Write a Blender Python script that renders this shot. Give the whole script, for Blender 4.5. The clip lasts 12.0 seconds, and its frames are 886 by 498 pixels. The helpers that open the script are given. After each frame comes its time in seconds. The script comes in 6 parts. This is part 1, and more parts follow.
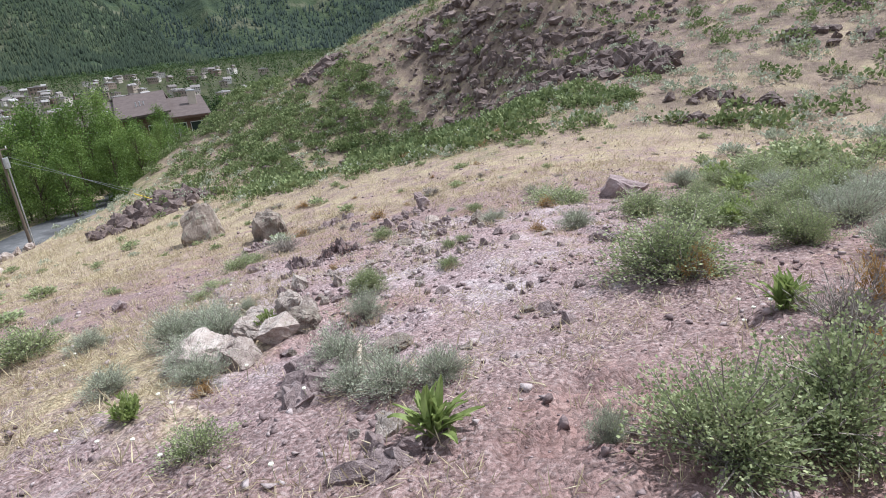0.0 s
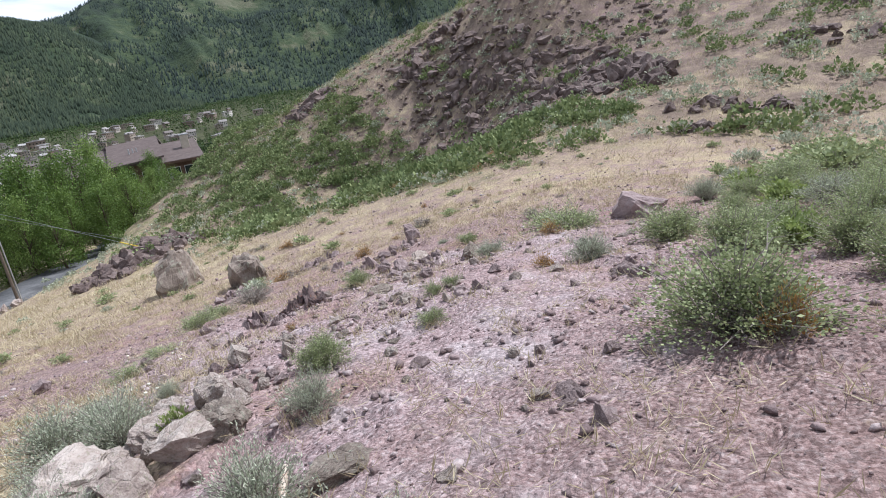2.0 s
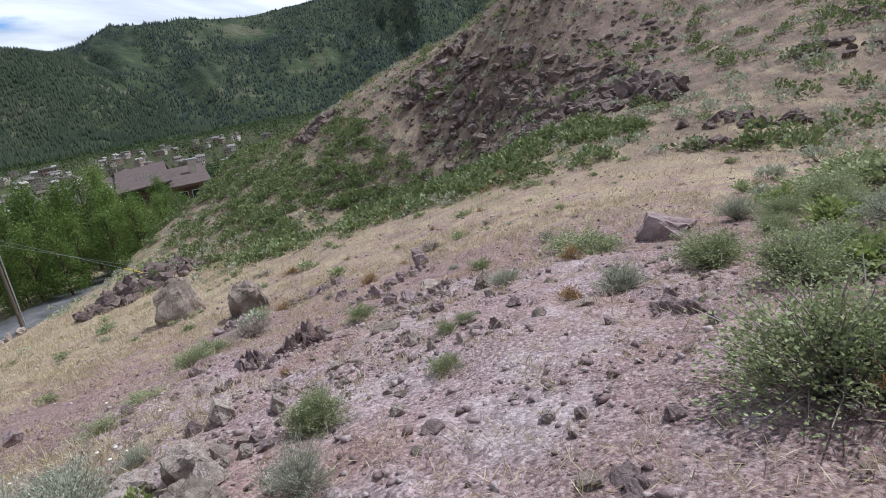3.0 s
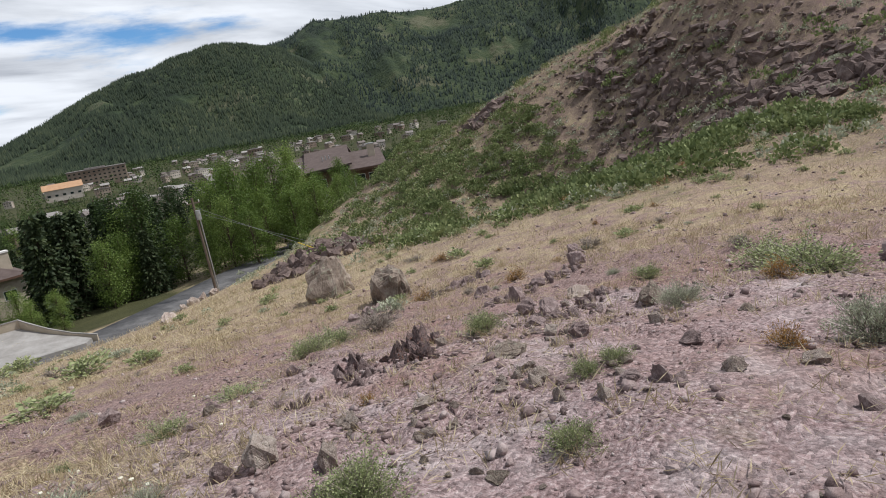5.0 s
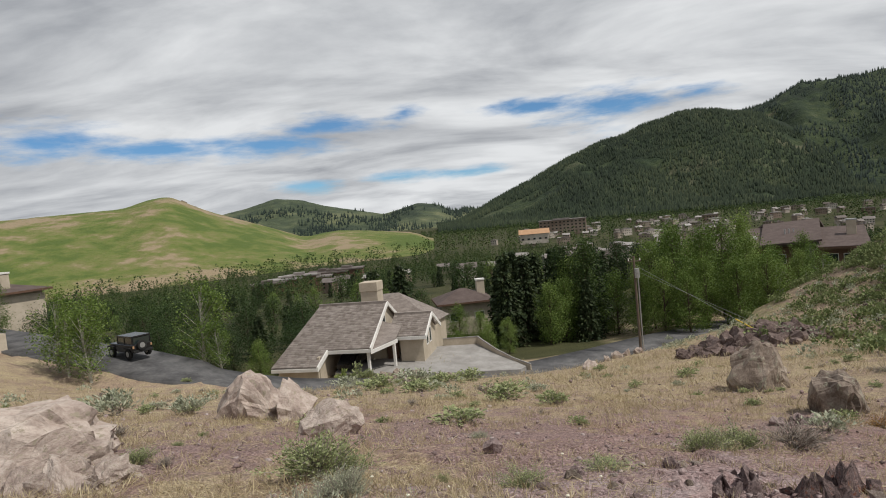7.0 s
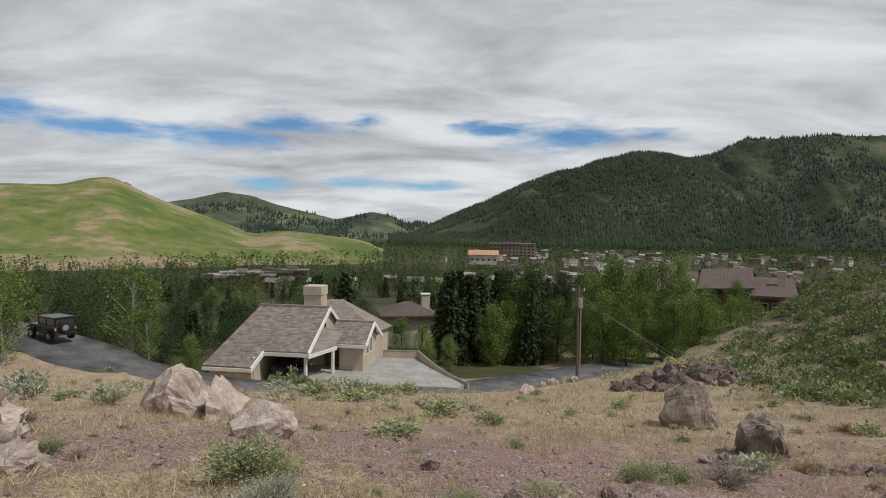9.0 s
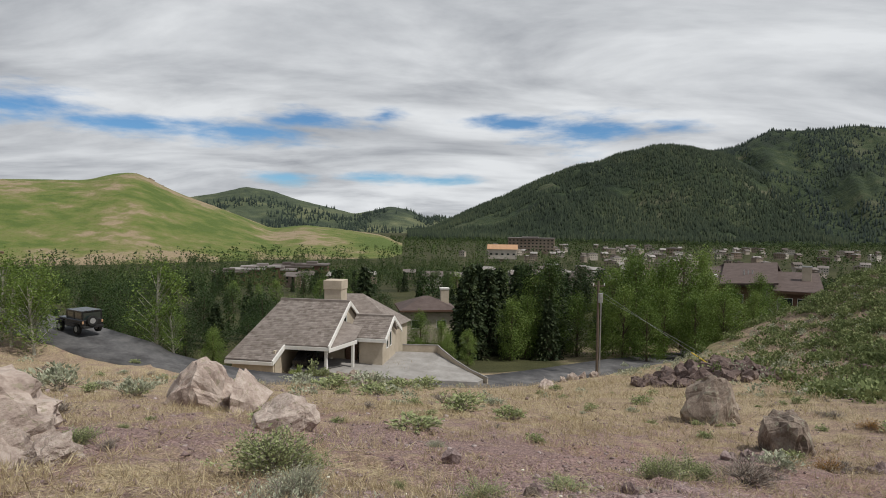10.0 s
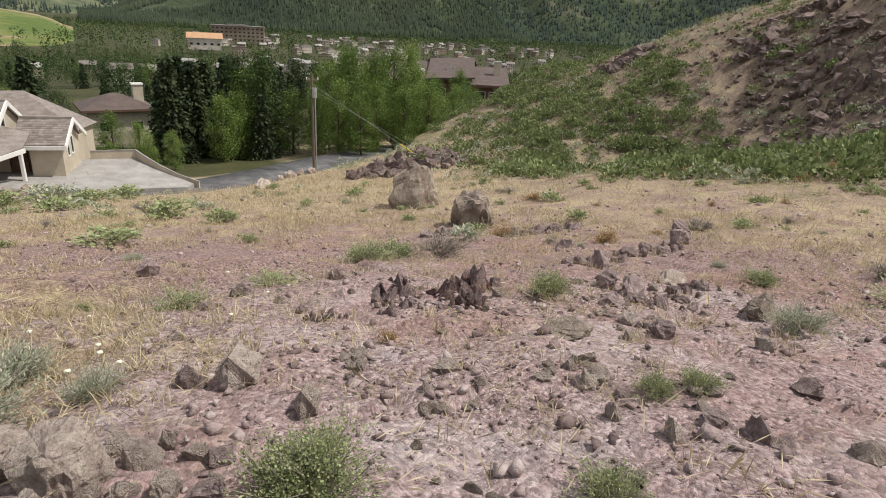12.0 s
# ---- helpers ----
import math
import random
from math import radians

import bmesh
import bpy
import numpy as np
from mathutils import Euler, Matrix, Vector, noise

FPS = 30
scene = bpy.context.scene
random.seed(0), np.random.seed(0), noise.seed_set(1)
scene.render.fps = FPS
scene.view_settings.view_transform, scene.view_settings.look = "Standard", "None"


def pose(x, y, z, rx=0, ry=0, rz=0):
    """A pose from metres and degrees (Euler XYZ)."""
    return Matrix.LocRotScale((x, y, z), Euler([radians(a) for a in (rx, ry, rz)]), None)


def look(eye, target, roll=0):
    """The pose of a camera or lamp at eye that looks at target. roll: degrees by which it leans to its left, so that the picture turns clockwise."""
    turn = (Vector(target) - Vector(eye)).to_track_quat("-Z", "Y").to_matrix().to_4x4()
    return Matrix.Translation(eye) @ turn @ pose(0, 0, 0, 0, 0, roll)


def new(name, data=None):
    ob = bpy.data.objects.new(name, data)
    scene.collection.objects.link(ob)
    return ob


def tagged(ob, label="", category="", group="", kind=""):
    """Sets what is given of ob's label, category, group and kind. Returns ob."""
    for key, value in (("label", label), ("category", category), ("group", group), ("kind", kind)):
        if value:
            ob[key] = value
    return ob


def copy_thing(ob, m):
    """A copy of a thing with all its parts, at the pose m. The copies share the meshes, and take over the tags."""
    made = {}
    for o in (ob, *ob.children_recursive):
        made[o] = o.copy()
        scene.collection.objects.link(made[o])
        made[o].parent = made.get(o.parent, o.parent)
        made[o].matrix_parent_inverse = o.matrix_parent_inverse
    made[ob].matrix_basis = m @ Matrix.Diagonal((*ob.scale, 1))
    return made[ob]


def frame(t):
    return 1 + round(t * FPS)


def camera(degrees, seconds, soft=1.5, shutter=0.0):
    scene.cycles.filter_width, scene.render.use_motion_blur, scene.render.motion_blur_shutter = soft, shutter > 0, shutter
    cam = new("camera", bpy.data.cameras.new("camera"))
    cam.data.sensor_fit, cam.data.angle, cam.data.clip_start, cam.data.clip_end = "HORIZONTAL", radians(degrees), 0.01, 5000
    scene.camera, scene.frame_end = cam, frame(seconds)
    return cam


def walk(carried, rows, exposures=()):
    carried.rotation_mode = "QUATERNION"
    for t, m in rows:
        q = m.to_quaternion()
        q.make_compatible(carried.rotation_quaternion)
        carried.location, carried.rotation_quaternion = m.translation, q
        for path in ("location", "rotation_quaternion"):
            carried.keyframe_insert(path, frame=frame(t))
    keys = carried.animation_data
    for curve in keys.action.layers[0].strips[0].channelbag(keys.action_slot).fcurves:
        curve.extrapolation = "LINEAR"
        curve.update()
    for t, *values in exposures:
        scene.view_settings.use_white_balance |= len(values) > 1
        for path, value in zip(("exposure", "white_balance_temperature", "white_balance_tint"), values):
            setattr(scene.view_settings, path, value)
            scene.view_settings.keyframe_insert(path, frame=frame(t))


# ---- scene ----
cam = camera(73.0, 12.0, 1.0)

PATH = [
    (0, (1.789, -0.367, 3.301), (3.326, 0.703, 2.599), -4.7),
    (0.5, (2.196, -0.093, 3.125), (3.745, 0.907, 2.35), -5.1),
    (1, (2.735, 0.087, 2.973), (4.309, 1.04, 2.19), -4.8),
    (1.5, (3.225, 0.235, 2.909), (4.786, 1.262, 2.198), -6.1),
    (2, (3.627, 0.534, 2.782), (5.19, 1.621, 2.168), -8.2),
    (2.5, (4.025, 0.836, 2.701), (5.599, 1.934, 2.14), -9.1),
    (4.5, (5.628, 1.885, 2.311), (7.08, 3.161, 1.797), -7.6),
    (5, (6.146, 2.126, 2.133), (7.354, 3.642, 1.639), -9.2),
    (5.5, (6.358, 2.216, 2.065), (6.948, 4.095, 1.717), -10.1),
    (6, (6.599, 2.366, 2.037), (6.745, 4.349, 1.822), -8.8),
    (6.5, (6.741, 2.34, 2.04), (6.664, 4.333, 1.891), -7.6),
    (7, (6.775, 2.425, 2.049), (6.733, 4.421, 1.939), -5.4),
    (7.5, (6.688, 2.599, 2.001), (6.677, 4.597, 1.92), -2.4),
    (9.5, (6.625, 2.613, 1.97), (6.766, 4.607, 1.901), 1.0),
    (10, (6.604, 2.546, 1.998), (6.67, 4.543, 1.909), 0.7),
    (10.5, (6.627, 2.629, 1.924), (6.756, 4.584, 1.525), 3.1),
    (11, (6.63, 2.686, 1.893), (6.9, 4.555, 1.233), 6.0),
    (11.5, (6.725, 2.747, 1.885), (7.297, 4.535, 1.193), 6.2),
    (12, (6.903, 2.857, 1.885), (7.816, 4.488, 1.174), 3.4),
]
EXPOSURES = [(0, 0.33, 5500, 9), (1.2, 0.4, 5500, 9), (2.5, 0.0, 5500, 11), (4.5, -0.36, 5800, 11), (5.5, -0.36, 6200, 9), (7, -0.63, 6350, 9), (9.5, -0.68, 6250, 9), (10.2, -0.6, 6300, 9), (11, -0.22, 6350, 9), (12, -0.1, 6400, 9)]
walk(cam, [(t, look(eye, target, roll)) for t, eye, target, roll in PATH], EXPOSURES)

# ---- world, sun and exposure ----
SUN_AZ, SUN_EL = 114.0, 57.0
sun_dir = Vector((math.sin(radians(SUN_AZ)) * math.cos(radians(SUN_EL)), math.cos(radians(SUN_AZ)) * math.cos(radians(SUN_EL)), math.sin(radians(SUN_EL))))
sun = new("sun", bpy.data.lights.new("sun", "SUN"))
sun.data.energy, sun.data.angle, sun.data.color = 5.0, radians(1.5), (1.0, 0.94, 0.85)
sun.matrix_world = look(sun_dir * 50, (0, 0, 0))
scene.view_settings.exposure = 0.0


def nodes_of(tree):
    tree.nodes.clear()

    def add(kind, x=None, **kw):
        n = tree.nodes.new(kind)
        for k, v in kw.items():
            if k.startswith("in_"):
                n.inputs[k[3:].replace("_", " ")].default_value = v
        return n

    return add, tree.links.new


def make_world():
    w = bpy.data.worlds.new("sky")
    scene.world = w
    w.use_nodes = True
    add, link = nodes_of(w.node_tree)
    sky = add("ShaderNodeTexSky")
    sky.sky_type, sky.sun_disc = "NISHITA", False
    sky.sun_elevation, sky.sun_rotation = radians(SUN_EL), radians(SUN_AZ)
    sky.air_density, sky.dust_density, sky.altitude = 1.0, 0.6, 1800
    coord = add("ShaderNodeTexCoord")
    sep = add("ShaderNodeSeparateXYZ")
    link(coord.outputs["Generated"], sep.inputs[0])
    high = add("ShaderNodeMath"); high.operation = "MAXIMUM"; high.inputs[1].default_value = 0.0
    link(sep.outputs[2], high.inputs[0])
    lift = add("ShaderNodeMath"); lift.operation = "ADD"; lift.inputs[1].default_value = 0.2
    link(high.outputs[0], lift.inputs[0])
    flat = []
    for n in (0, 1):
        d = add("ShaderNodeMath"); d.operation = "DIVIDE"
        link(sep.outputs[n], d.inputs[0]); link(lift.outputs[0], d.inputs[1])
        flat.append(d)
    plane = add("ShaderNodeCombineXYZ")
    link(flat[0].outputs[0], plane.inputs[0]); link(flat[1].outputs[0], plane.inputs[1])
    turn = add("ShaderNodeMapping")
    turn.inputs["Location"].default_value = CLOUD_SHIFT
    turn.inputs["Rotation"].default_value = (0, 0, radians(12))
    turn.inputs["Scale"].default_value = (0.55, 1.0, 1)
    link(plane.outputs[0], turn.inputs[0])
    # bearing and height of the direction, in degrees, for the blue gaps in the cloud
    bear = add("ShaderNodeMath"); bear.operation = "ARCTAN2"
    link(sep.outputs[0], bear.inputs[0]); link(sep.outputs[1], bear.inputs[1])
    rise = add("ShaderNodeMath"); rise.operation = "ARCSINE"
    link(sep.outputs[2], rise.inputs[0])
    angles = add("ShaderNodeCombineXYZ")
    link(bear.outputs[0], angles.inputs[0]); link(rise.outputs[0], angles.inputs[1])
    ragged = add("ShaderNodeTexNoise", in_Scale=1.0, in_Detail=8.0, in_Roughness=0.6)
    wind = add("ShaderNodeMapping")
    wind.inputs["Scale"].default_value = (9.0, 38.0, 1.0)
    wind.inputs["Rotation"].default_value = (0, 0, radians(-3))
    link(angles.outputs[0], wind.inputs[0]); link(wind.outputs[0], ragged.inputs["Vector"])
    nearest = None
    for az, el, wide, high_ in GAPS:
        gap = add("ShaderNodeVectorMath"); gap.operation = "SUBTRACT"
        gap.inputs[1].default_value = (radians(az), radians(el), 0)
        link(angles.outputs[0], gap.inputs[0])
        size = add("ShaderNodeVectorMath"); size.operation = "MULTIPLY"
        size.inputs[1].default_value = (1 / radians(wide), 1 / radians(high_), 0)
        link(gap.outputs[0], size.inputs[0])
        far = add("ShaderNodeVectorMath"); far.operation = "LENGTH"
        link(size.outputs[0], far.inputs[0])
        if nearest:
            least = add("ShaderNodeMath"); least.operation = "MINIMUM"
            link(nearest, least.inputs[0]); link(far.outputs["Value"], least.inputs[1])
            nearest = least.outputs[0]
        else:
            nearest = far.outputs["Value"]
    torn = add("ShaderNodeMath"); torn.operation = "MULTIPLY_ADD"; torn.inputs[1].default_value = 4.2
    link(ragged.outputs[0], torn.inputs[0]); link(nearest, torn.inputs[2])
    veil = add("ShaderNodeMapRange", in_From_Min=2.1, in_From_Max=3.9)
    veil.interpolation_type = "SMOOTHSTEP"
    link(torn.outputs[0], veil.inputs[0])
    shade = add("ShaderNodeTexNoise", in_Scale=1.5, in_Detail=9.0, in_Roughness=0.56, in_Distortion=0.35)
    link(turn.outputs[0], shade.inputs["Vector"])
    tone = add("ShaderNodeMapRange", in_From_Min=0.3, in_From_Max=0.56)
    sunward = add("ShaderNodeMath"); sunward.operation = "MULTIPLY_ADD"; sunward.inputs[1].default_value = 0.08
    link(sep.outputs[0], sunward.inputs[0]); link(shade.outputs[0], sunward.inputs[2])
    lower = add("ShaderNodeMath"); lower.operation = "MULTIPLY_ADD"; lower.inputs[1].default_value = -0.3
    link(high.outputs[0], lower.inputs[0]); link(sunward.outputs[0], lower.inputs[2])
    link(lower.outputs[0], tone.inputs[0])
    cloud = add("ShaderNodeMix"); cloud.data_type = "RGBA"
    cloud.inputs[6].default_value = CLOUD_DARK
    cloud.inputs[7].default_value = CLOUD_LIGHT
    link(tone.outputs[0], cloud.inputs[0])
    clear = add("ShaderNodeVectorMath"); clear.operation = "MULTIPLY"; clear.inputs[1].default_value = (0.85, 1.2, 1.45)
    link(sky.outputs[0], clear.inputs[0])
    mix = add("ShaderNodeMix"); mix.data_type = "RGBA"
    link(veil.outputs[0], mix.inputs[0]); link(clear.outputs[0], mix.inputs[6]); link(cloud.outputs[2], mix.inputs[7])
    back = add("ShaderNodeBackground", in_Strength=0.1)
    link(mix.outputs[2], back.inputs[0])
    out = add("ShaderNodeOutputWorld")
    link(back.outputs[0], out.inputs[0])


CLOUD_SHIFT = (0.0, 0.0, 0.0)
CLOUD_DARK, CLOUD_LIGHT = (5.5, 5.65, 6.0, 1), (12.0, 12.0, 12.0, 1)
# blue gaps in the cloud: bearing, height, half width and half height in degrees
GAPS = [(-34, 8.7, 5, 1.1), (-25, 7.8, 6, 0.7), (-17, 7.9, 5, 0.9), (-11, 9.2, 4, 0.7), (-3.8, 9.9, 1.6, 0.6), (9, 9.3, 4, 0.6), (14.8, 8.5, 4.2, 1.3),
        (23, 8.6, 2.2, 0.5), (-12.5, 3.9, 2.5, 0.5), (-5, 4.1, 3, 0.4), (1.5, 4.0, 3.5, 0.4), (-52, 10, 9, 1.4), (58, 13, 8, 1.2), (-70, 24, 10, 3), (100, 20, 12, 3)]
make_world()


# ---- the lie of the land ----
# BEGIN_LAND
PLANE = (2.672, -0.007, -0.184)
KNOLLS = [
    (102.0, 41.6, 47.9, 11.58), (107.4, 58.7, 14.1, -7.55), (64.4, 89.8, 15.6, 6.64), (81.9, 4.2, 11.0, 5.10),
    (51.3, 36.9, 13.4, -6.39), (-17.2, 65.8, 17.3, -4.23), (85.7, 79.7, 11.3, -6.27), (57.5, 92.1, 8.0, -8.03),
    (37.2, -14.9, 22.0, -7.32), (25.7, 60.6, 53.0, -5.44), (-32.2, 48.7, 11.3, 2.74), (76.0, 29.4, 12.0, 8.83),
    (86.6, 62.7, 29.2, 8.19), (10.0, 6.5, 5.0, 0.27), (15.5, 17.0, 8.0, -0.55), (29.5, 48.0, 5.0, 1.5),
]
ROAD = [(-95, 100, -9.0), (-70, 84, -7.0), (-50, 70, -6.3), (-34.5, 58.5, -6.4), (-20.5, 50, -7.15), (-14, 47.8, -8.3), (-7, 50.8, -10.8), (0, 53.3, -12.1),
        (12, 58, -13.2), (22, 67.5, -14.5), (31, 75, -15.2), (46, 86, -16.5), (60, 104, -18)]


def smooth(v):
    v = np.clip(v, 0, 1)
    return v * v * (3 - 2 * v)


def road_near(x, y):
    """The distance to the road's middle and the road's height there."""
    best, height = np.full(np.shape(x), 1e9), np.zeros(np.shape(x))
    for (ax, ay, az), (bx, by, bz) in zip(ROAD, ROAD[1:]):
        dx, dy = bx - ax, by - ay
        k = np.clip(((x - ax) * dx + (y - ay) * dy) / (dx * dx + dy * dy), 0, 1)
        d = np.hypot(x - ax - k * dx, y - ay - k * dy)
        height = np.where(d < best, az + k * (bz - az), height)
        best = np.minimum(best, d)
    return best, height


def land(x, y):
    """Height of the bare ground at plan points."""
    x, y = np.asarray(x, float), np.asarray(y, float)
    z = PLANE[0] + PLANE[1] * x + PLANE[2] * y
    for cx, cy, r, h in KNOLLS:
        z = z + h * np.exp(-((x - cx) ** 2 + (y - cy) ** 2) / r**2)
    d = np.hypot(x - 20, y - 30)
    valley = -20 - 15 * smooth((d - 120) / 260) - 0.008 * np.clip(y - 600, 0, 1e5)
    z = z + (valley - z) * smooth((d - 70) / 65)
    yard = smooth(1.6 - np.hypot((x + 3) / 13, (y - 62.5) / 5.5))
    z = z + (-12.4 - z) * yard
    off, height = road_near(x, y)
    return z + (height - 0.12 - z) * smooth((4.9 - off) / 1.8)
# END_LAND


def height_at(x, y):
    return float(land(x, y) + RELIEF(x, y))


def RELIEF(x, y):
    """Small humps of the near ground."""
    v = Vector((x, y, 0))
    near = max(0.0, 1 - math.hypot(x - 9, y - 9) / 60)
    rough = 0.0
    if math.hypot(x - 9, y - 7) < 26:
        rough = 0.06 * (noise.turbulence(v * 1.1, 4, True) - 0.6) + 0.03 * noise.noise(v * 4.6) + 0.05 * noise.cell(Vector((x * 0.9 + 0.35 * noise.noise(v * 3), y * 0.9 + 0.35 * noise.noise(v * 2.6), 0)))
    return rough + near * (0.10 * noise.noise(v * 0.45) + 0.05 * noise.noise(v * 1.3)) + 0.35 * (1 - near) * noise.noise(v * 0.12) * (1 if math.hypot(x, y) < 300 else 0)


# ---- materials ----
def material(name, colours, scale=6.0, rough=0.85, bump=0.0, bump_scale=30.0, island=0.0, detail=5.0, metal=0.0, translucent=0.0, object_random=0.0, stretch=(1, 1, 1), spec=0.3, wide=0.17, crack=0.0, lichen=None):
    """A surface of two to four colours mixed by noise at two scales, with fine relief."""
    m = bpy.data.materials.new(name)
    m.use_nodes = True
    add, link = nodes_of(m.node_tree)
    coord = add("ShaderNodeTexCoord")
    place = add("ShaderNodeMapping")
    place.inputs["Scale"].default_value = stretch
    link(coord.outputs["Object"], place.inputs[0])
    a = add("ShaderNodeTexNoise", in_Scale=scale, in_Detail=detail, in_Roughness=0.62)
    b = add("ShaderNodeTexNoise", in_Scale=scale * 7.3, in_Detail=3.0, in_Roughness=0.6)
    link(place.outputs[0], a.inputs["Vector"]); link(place.outputs[0], b.inputs["Vector"])
    both = add("ShaderNodeMath"); both.operation = "MULTIPLY_ADD"; both.inputs[1].default_value = 0.35
    link(b.outputs[0], both.inputs[0]); link(a.outputs[0], both.inputs[2])
    last = both.outputs[0]
    shift = 0.175
    for amount, kind, socket in ((island, "ShaderNodeNewGeometry", "Random Per Island"), (object_random, "ShaderNodeObjectInfo", "Random")):
        if amount:
            r = add(kind)
            s = add("ShaderNodeMath"); s.operation = "MULTIPLY_ADD"; s.inputs[1].default_value = amount
            link(r.outputs[socket], s.inputs[0]); link(last, s.inputs[2])
            last = s.outputs[0]
            shift += amount / 2
    ramp = add("ShaderNodeValToRGB")
    stops = ramp.color_ramp.elements
    n = len(colours)
    wide = wide + 0.45 * max(island, object_random)
    while len(stops) < n:
        stops.new(0.5)
    for k, c in enumerate(colours):
        stops[k].position = min(1.0, max(0.0, 0.5 + (k / (n - 1) * 2 - 1) * wide))
        stops[k].color = (*c, 1)
    centred = add("ShaderNodeMath"); centred.operation = "SUBTRACT"; centred.inputs[1].default_value = shift
    link(last, centred.inputs[0]); link(centred.outputs[0], ramp.inputs[0])
    surf = add("ShaderNodeBsdfPrincipled", in_Roughness=rough, in_Metallic=metal)
    surf.inputs["Specular IOR Level"].default_value = spec
    paint = ramp.outputs[0]
    if lichen:
        spots = add("ShaderNodeTexNoise", in_Scale=scale * 2.6, in_Detail=8.0, in_Roughness=0.72)
        link(place.outputs[0], spots.inputs["Vector"])
        where = add("ShaderNodeMapRange", in_From_Min=0.56, in_From_Max=0.62)
        link(spots.outputs[0], where.inputs[0])
        crust = add("ShaderNodeMix"); crust.data_type = "RGBA"
        crust.inputs[7].default_value = (*lichen, 1)
        link(where.outputs[0], crust.inputs[0]); link(paint, crust.inputs[6])
        paint = crust.outputs[2]
    link(paint, surf.inputs["Base Color"])
    if bump:
        g = add("ShaderNodeTexNoise", in_Scale=bump_scale, in_Detail=6.0, in_Roughness=0.65)
        link(place.outputs[0], g.inputs["Vector"])
        relief = g.outputs[0]
        if crack:
            warp = add("ShaderNodeMix"); warp.data_type = "VECTOR"; warp.inputs[0].default_value = 0.12
            link(place.outputs[0], warp.inputs[4]); link(a.outputs["Color"], warp.inputs[5])
            cells = add("ShaderNodeTexVoronoi", in_Scale=crack); cells.feature = "DISTANCE_TO_EDGE"
            link(warp.outputs[1], cells.inputs["Vector"])
            gash = add("ShaderNodeMapRange", in_From_Max=0.05, in_To_Max=0.22)
            link(cells.outputs["Distance"], gash.inputs[0])
            total = add("ShaderNodeMath"); total.operation = "ADD"
            link(gash.outputs[0], total.inputs[0]); link(relief, total.inputs[1])
            relief = total.outputs[0]
        bm_ = add("ShaderNodeBump", in_Strength=min(1.0, bump), in_Distance=(0.4 if crack else 1.2) / bump_scale)
        link(relief, bm_.inputs["Height"]); link(bm_.outputs[0], surf.inputs["Normal"])
    out = add("ShaderNodeOutputMaterial")
    if translucent:
        t = add("ShaderNodeBsdfTranslucent")
        link(ramp.outputs[0], t.inputs[0])
        mix = add("ShaderNodeMixShader"); mix.inputs[0].default_value = translucent
        link(surf.outputs[0], mix.inputs[1]); link(t.outputs[0], mix.inputs[2]); link(mix.outputs[0], out.inputs[0])
    else:
        link(surf.outputs[0], out.inputs[0])
    return m


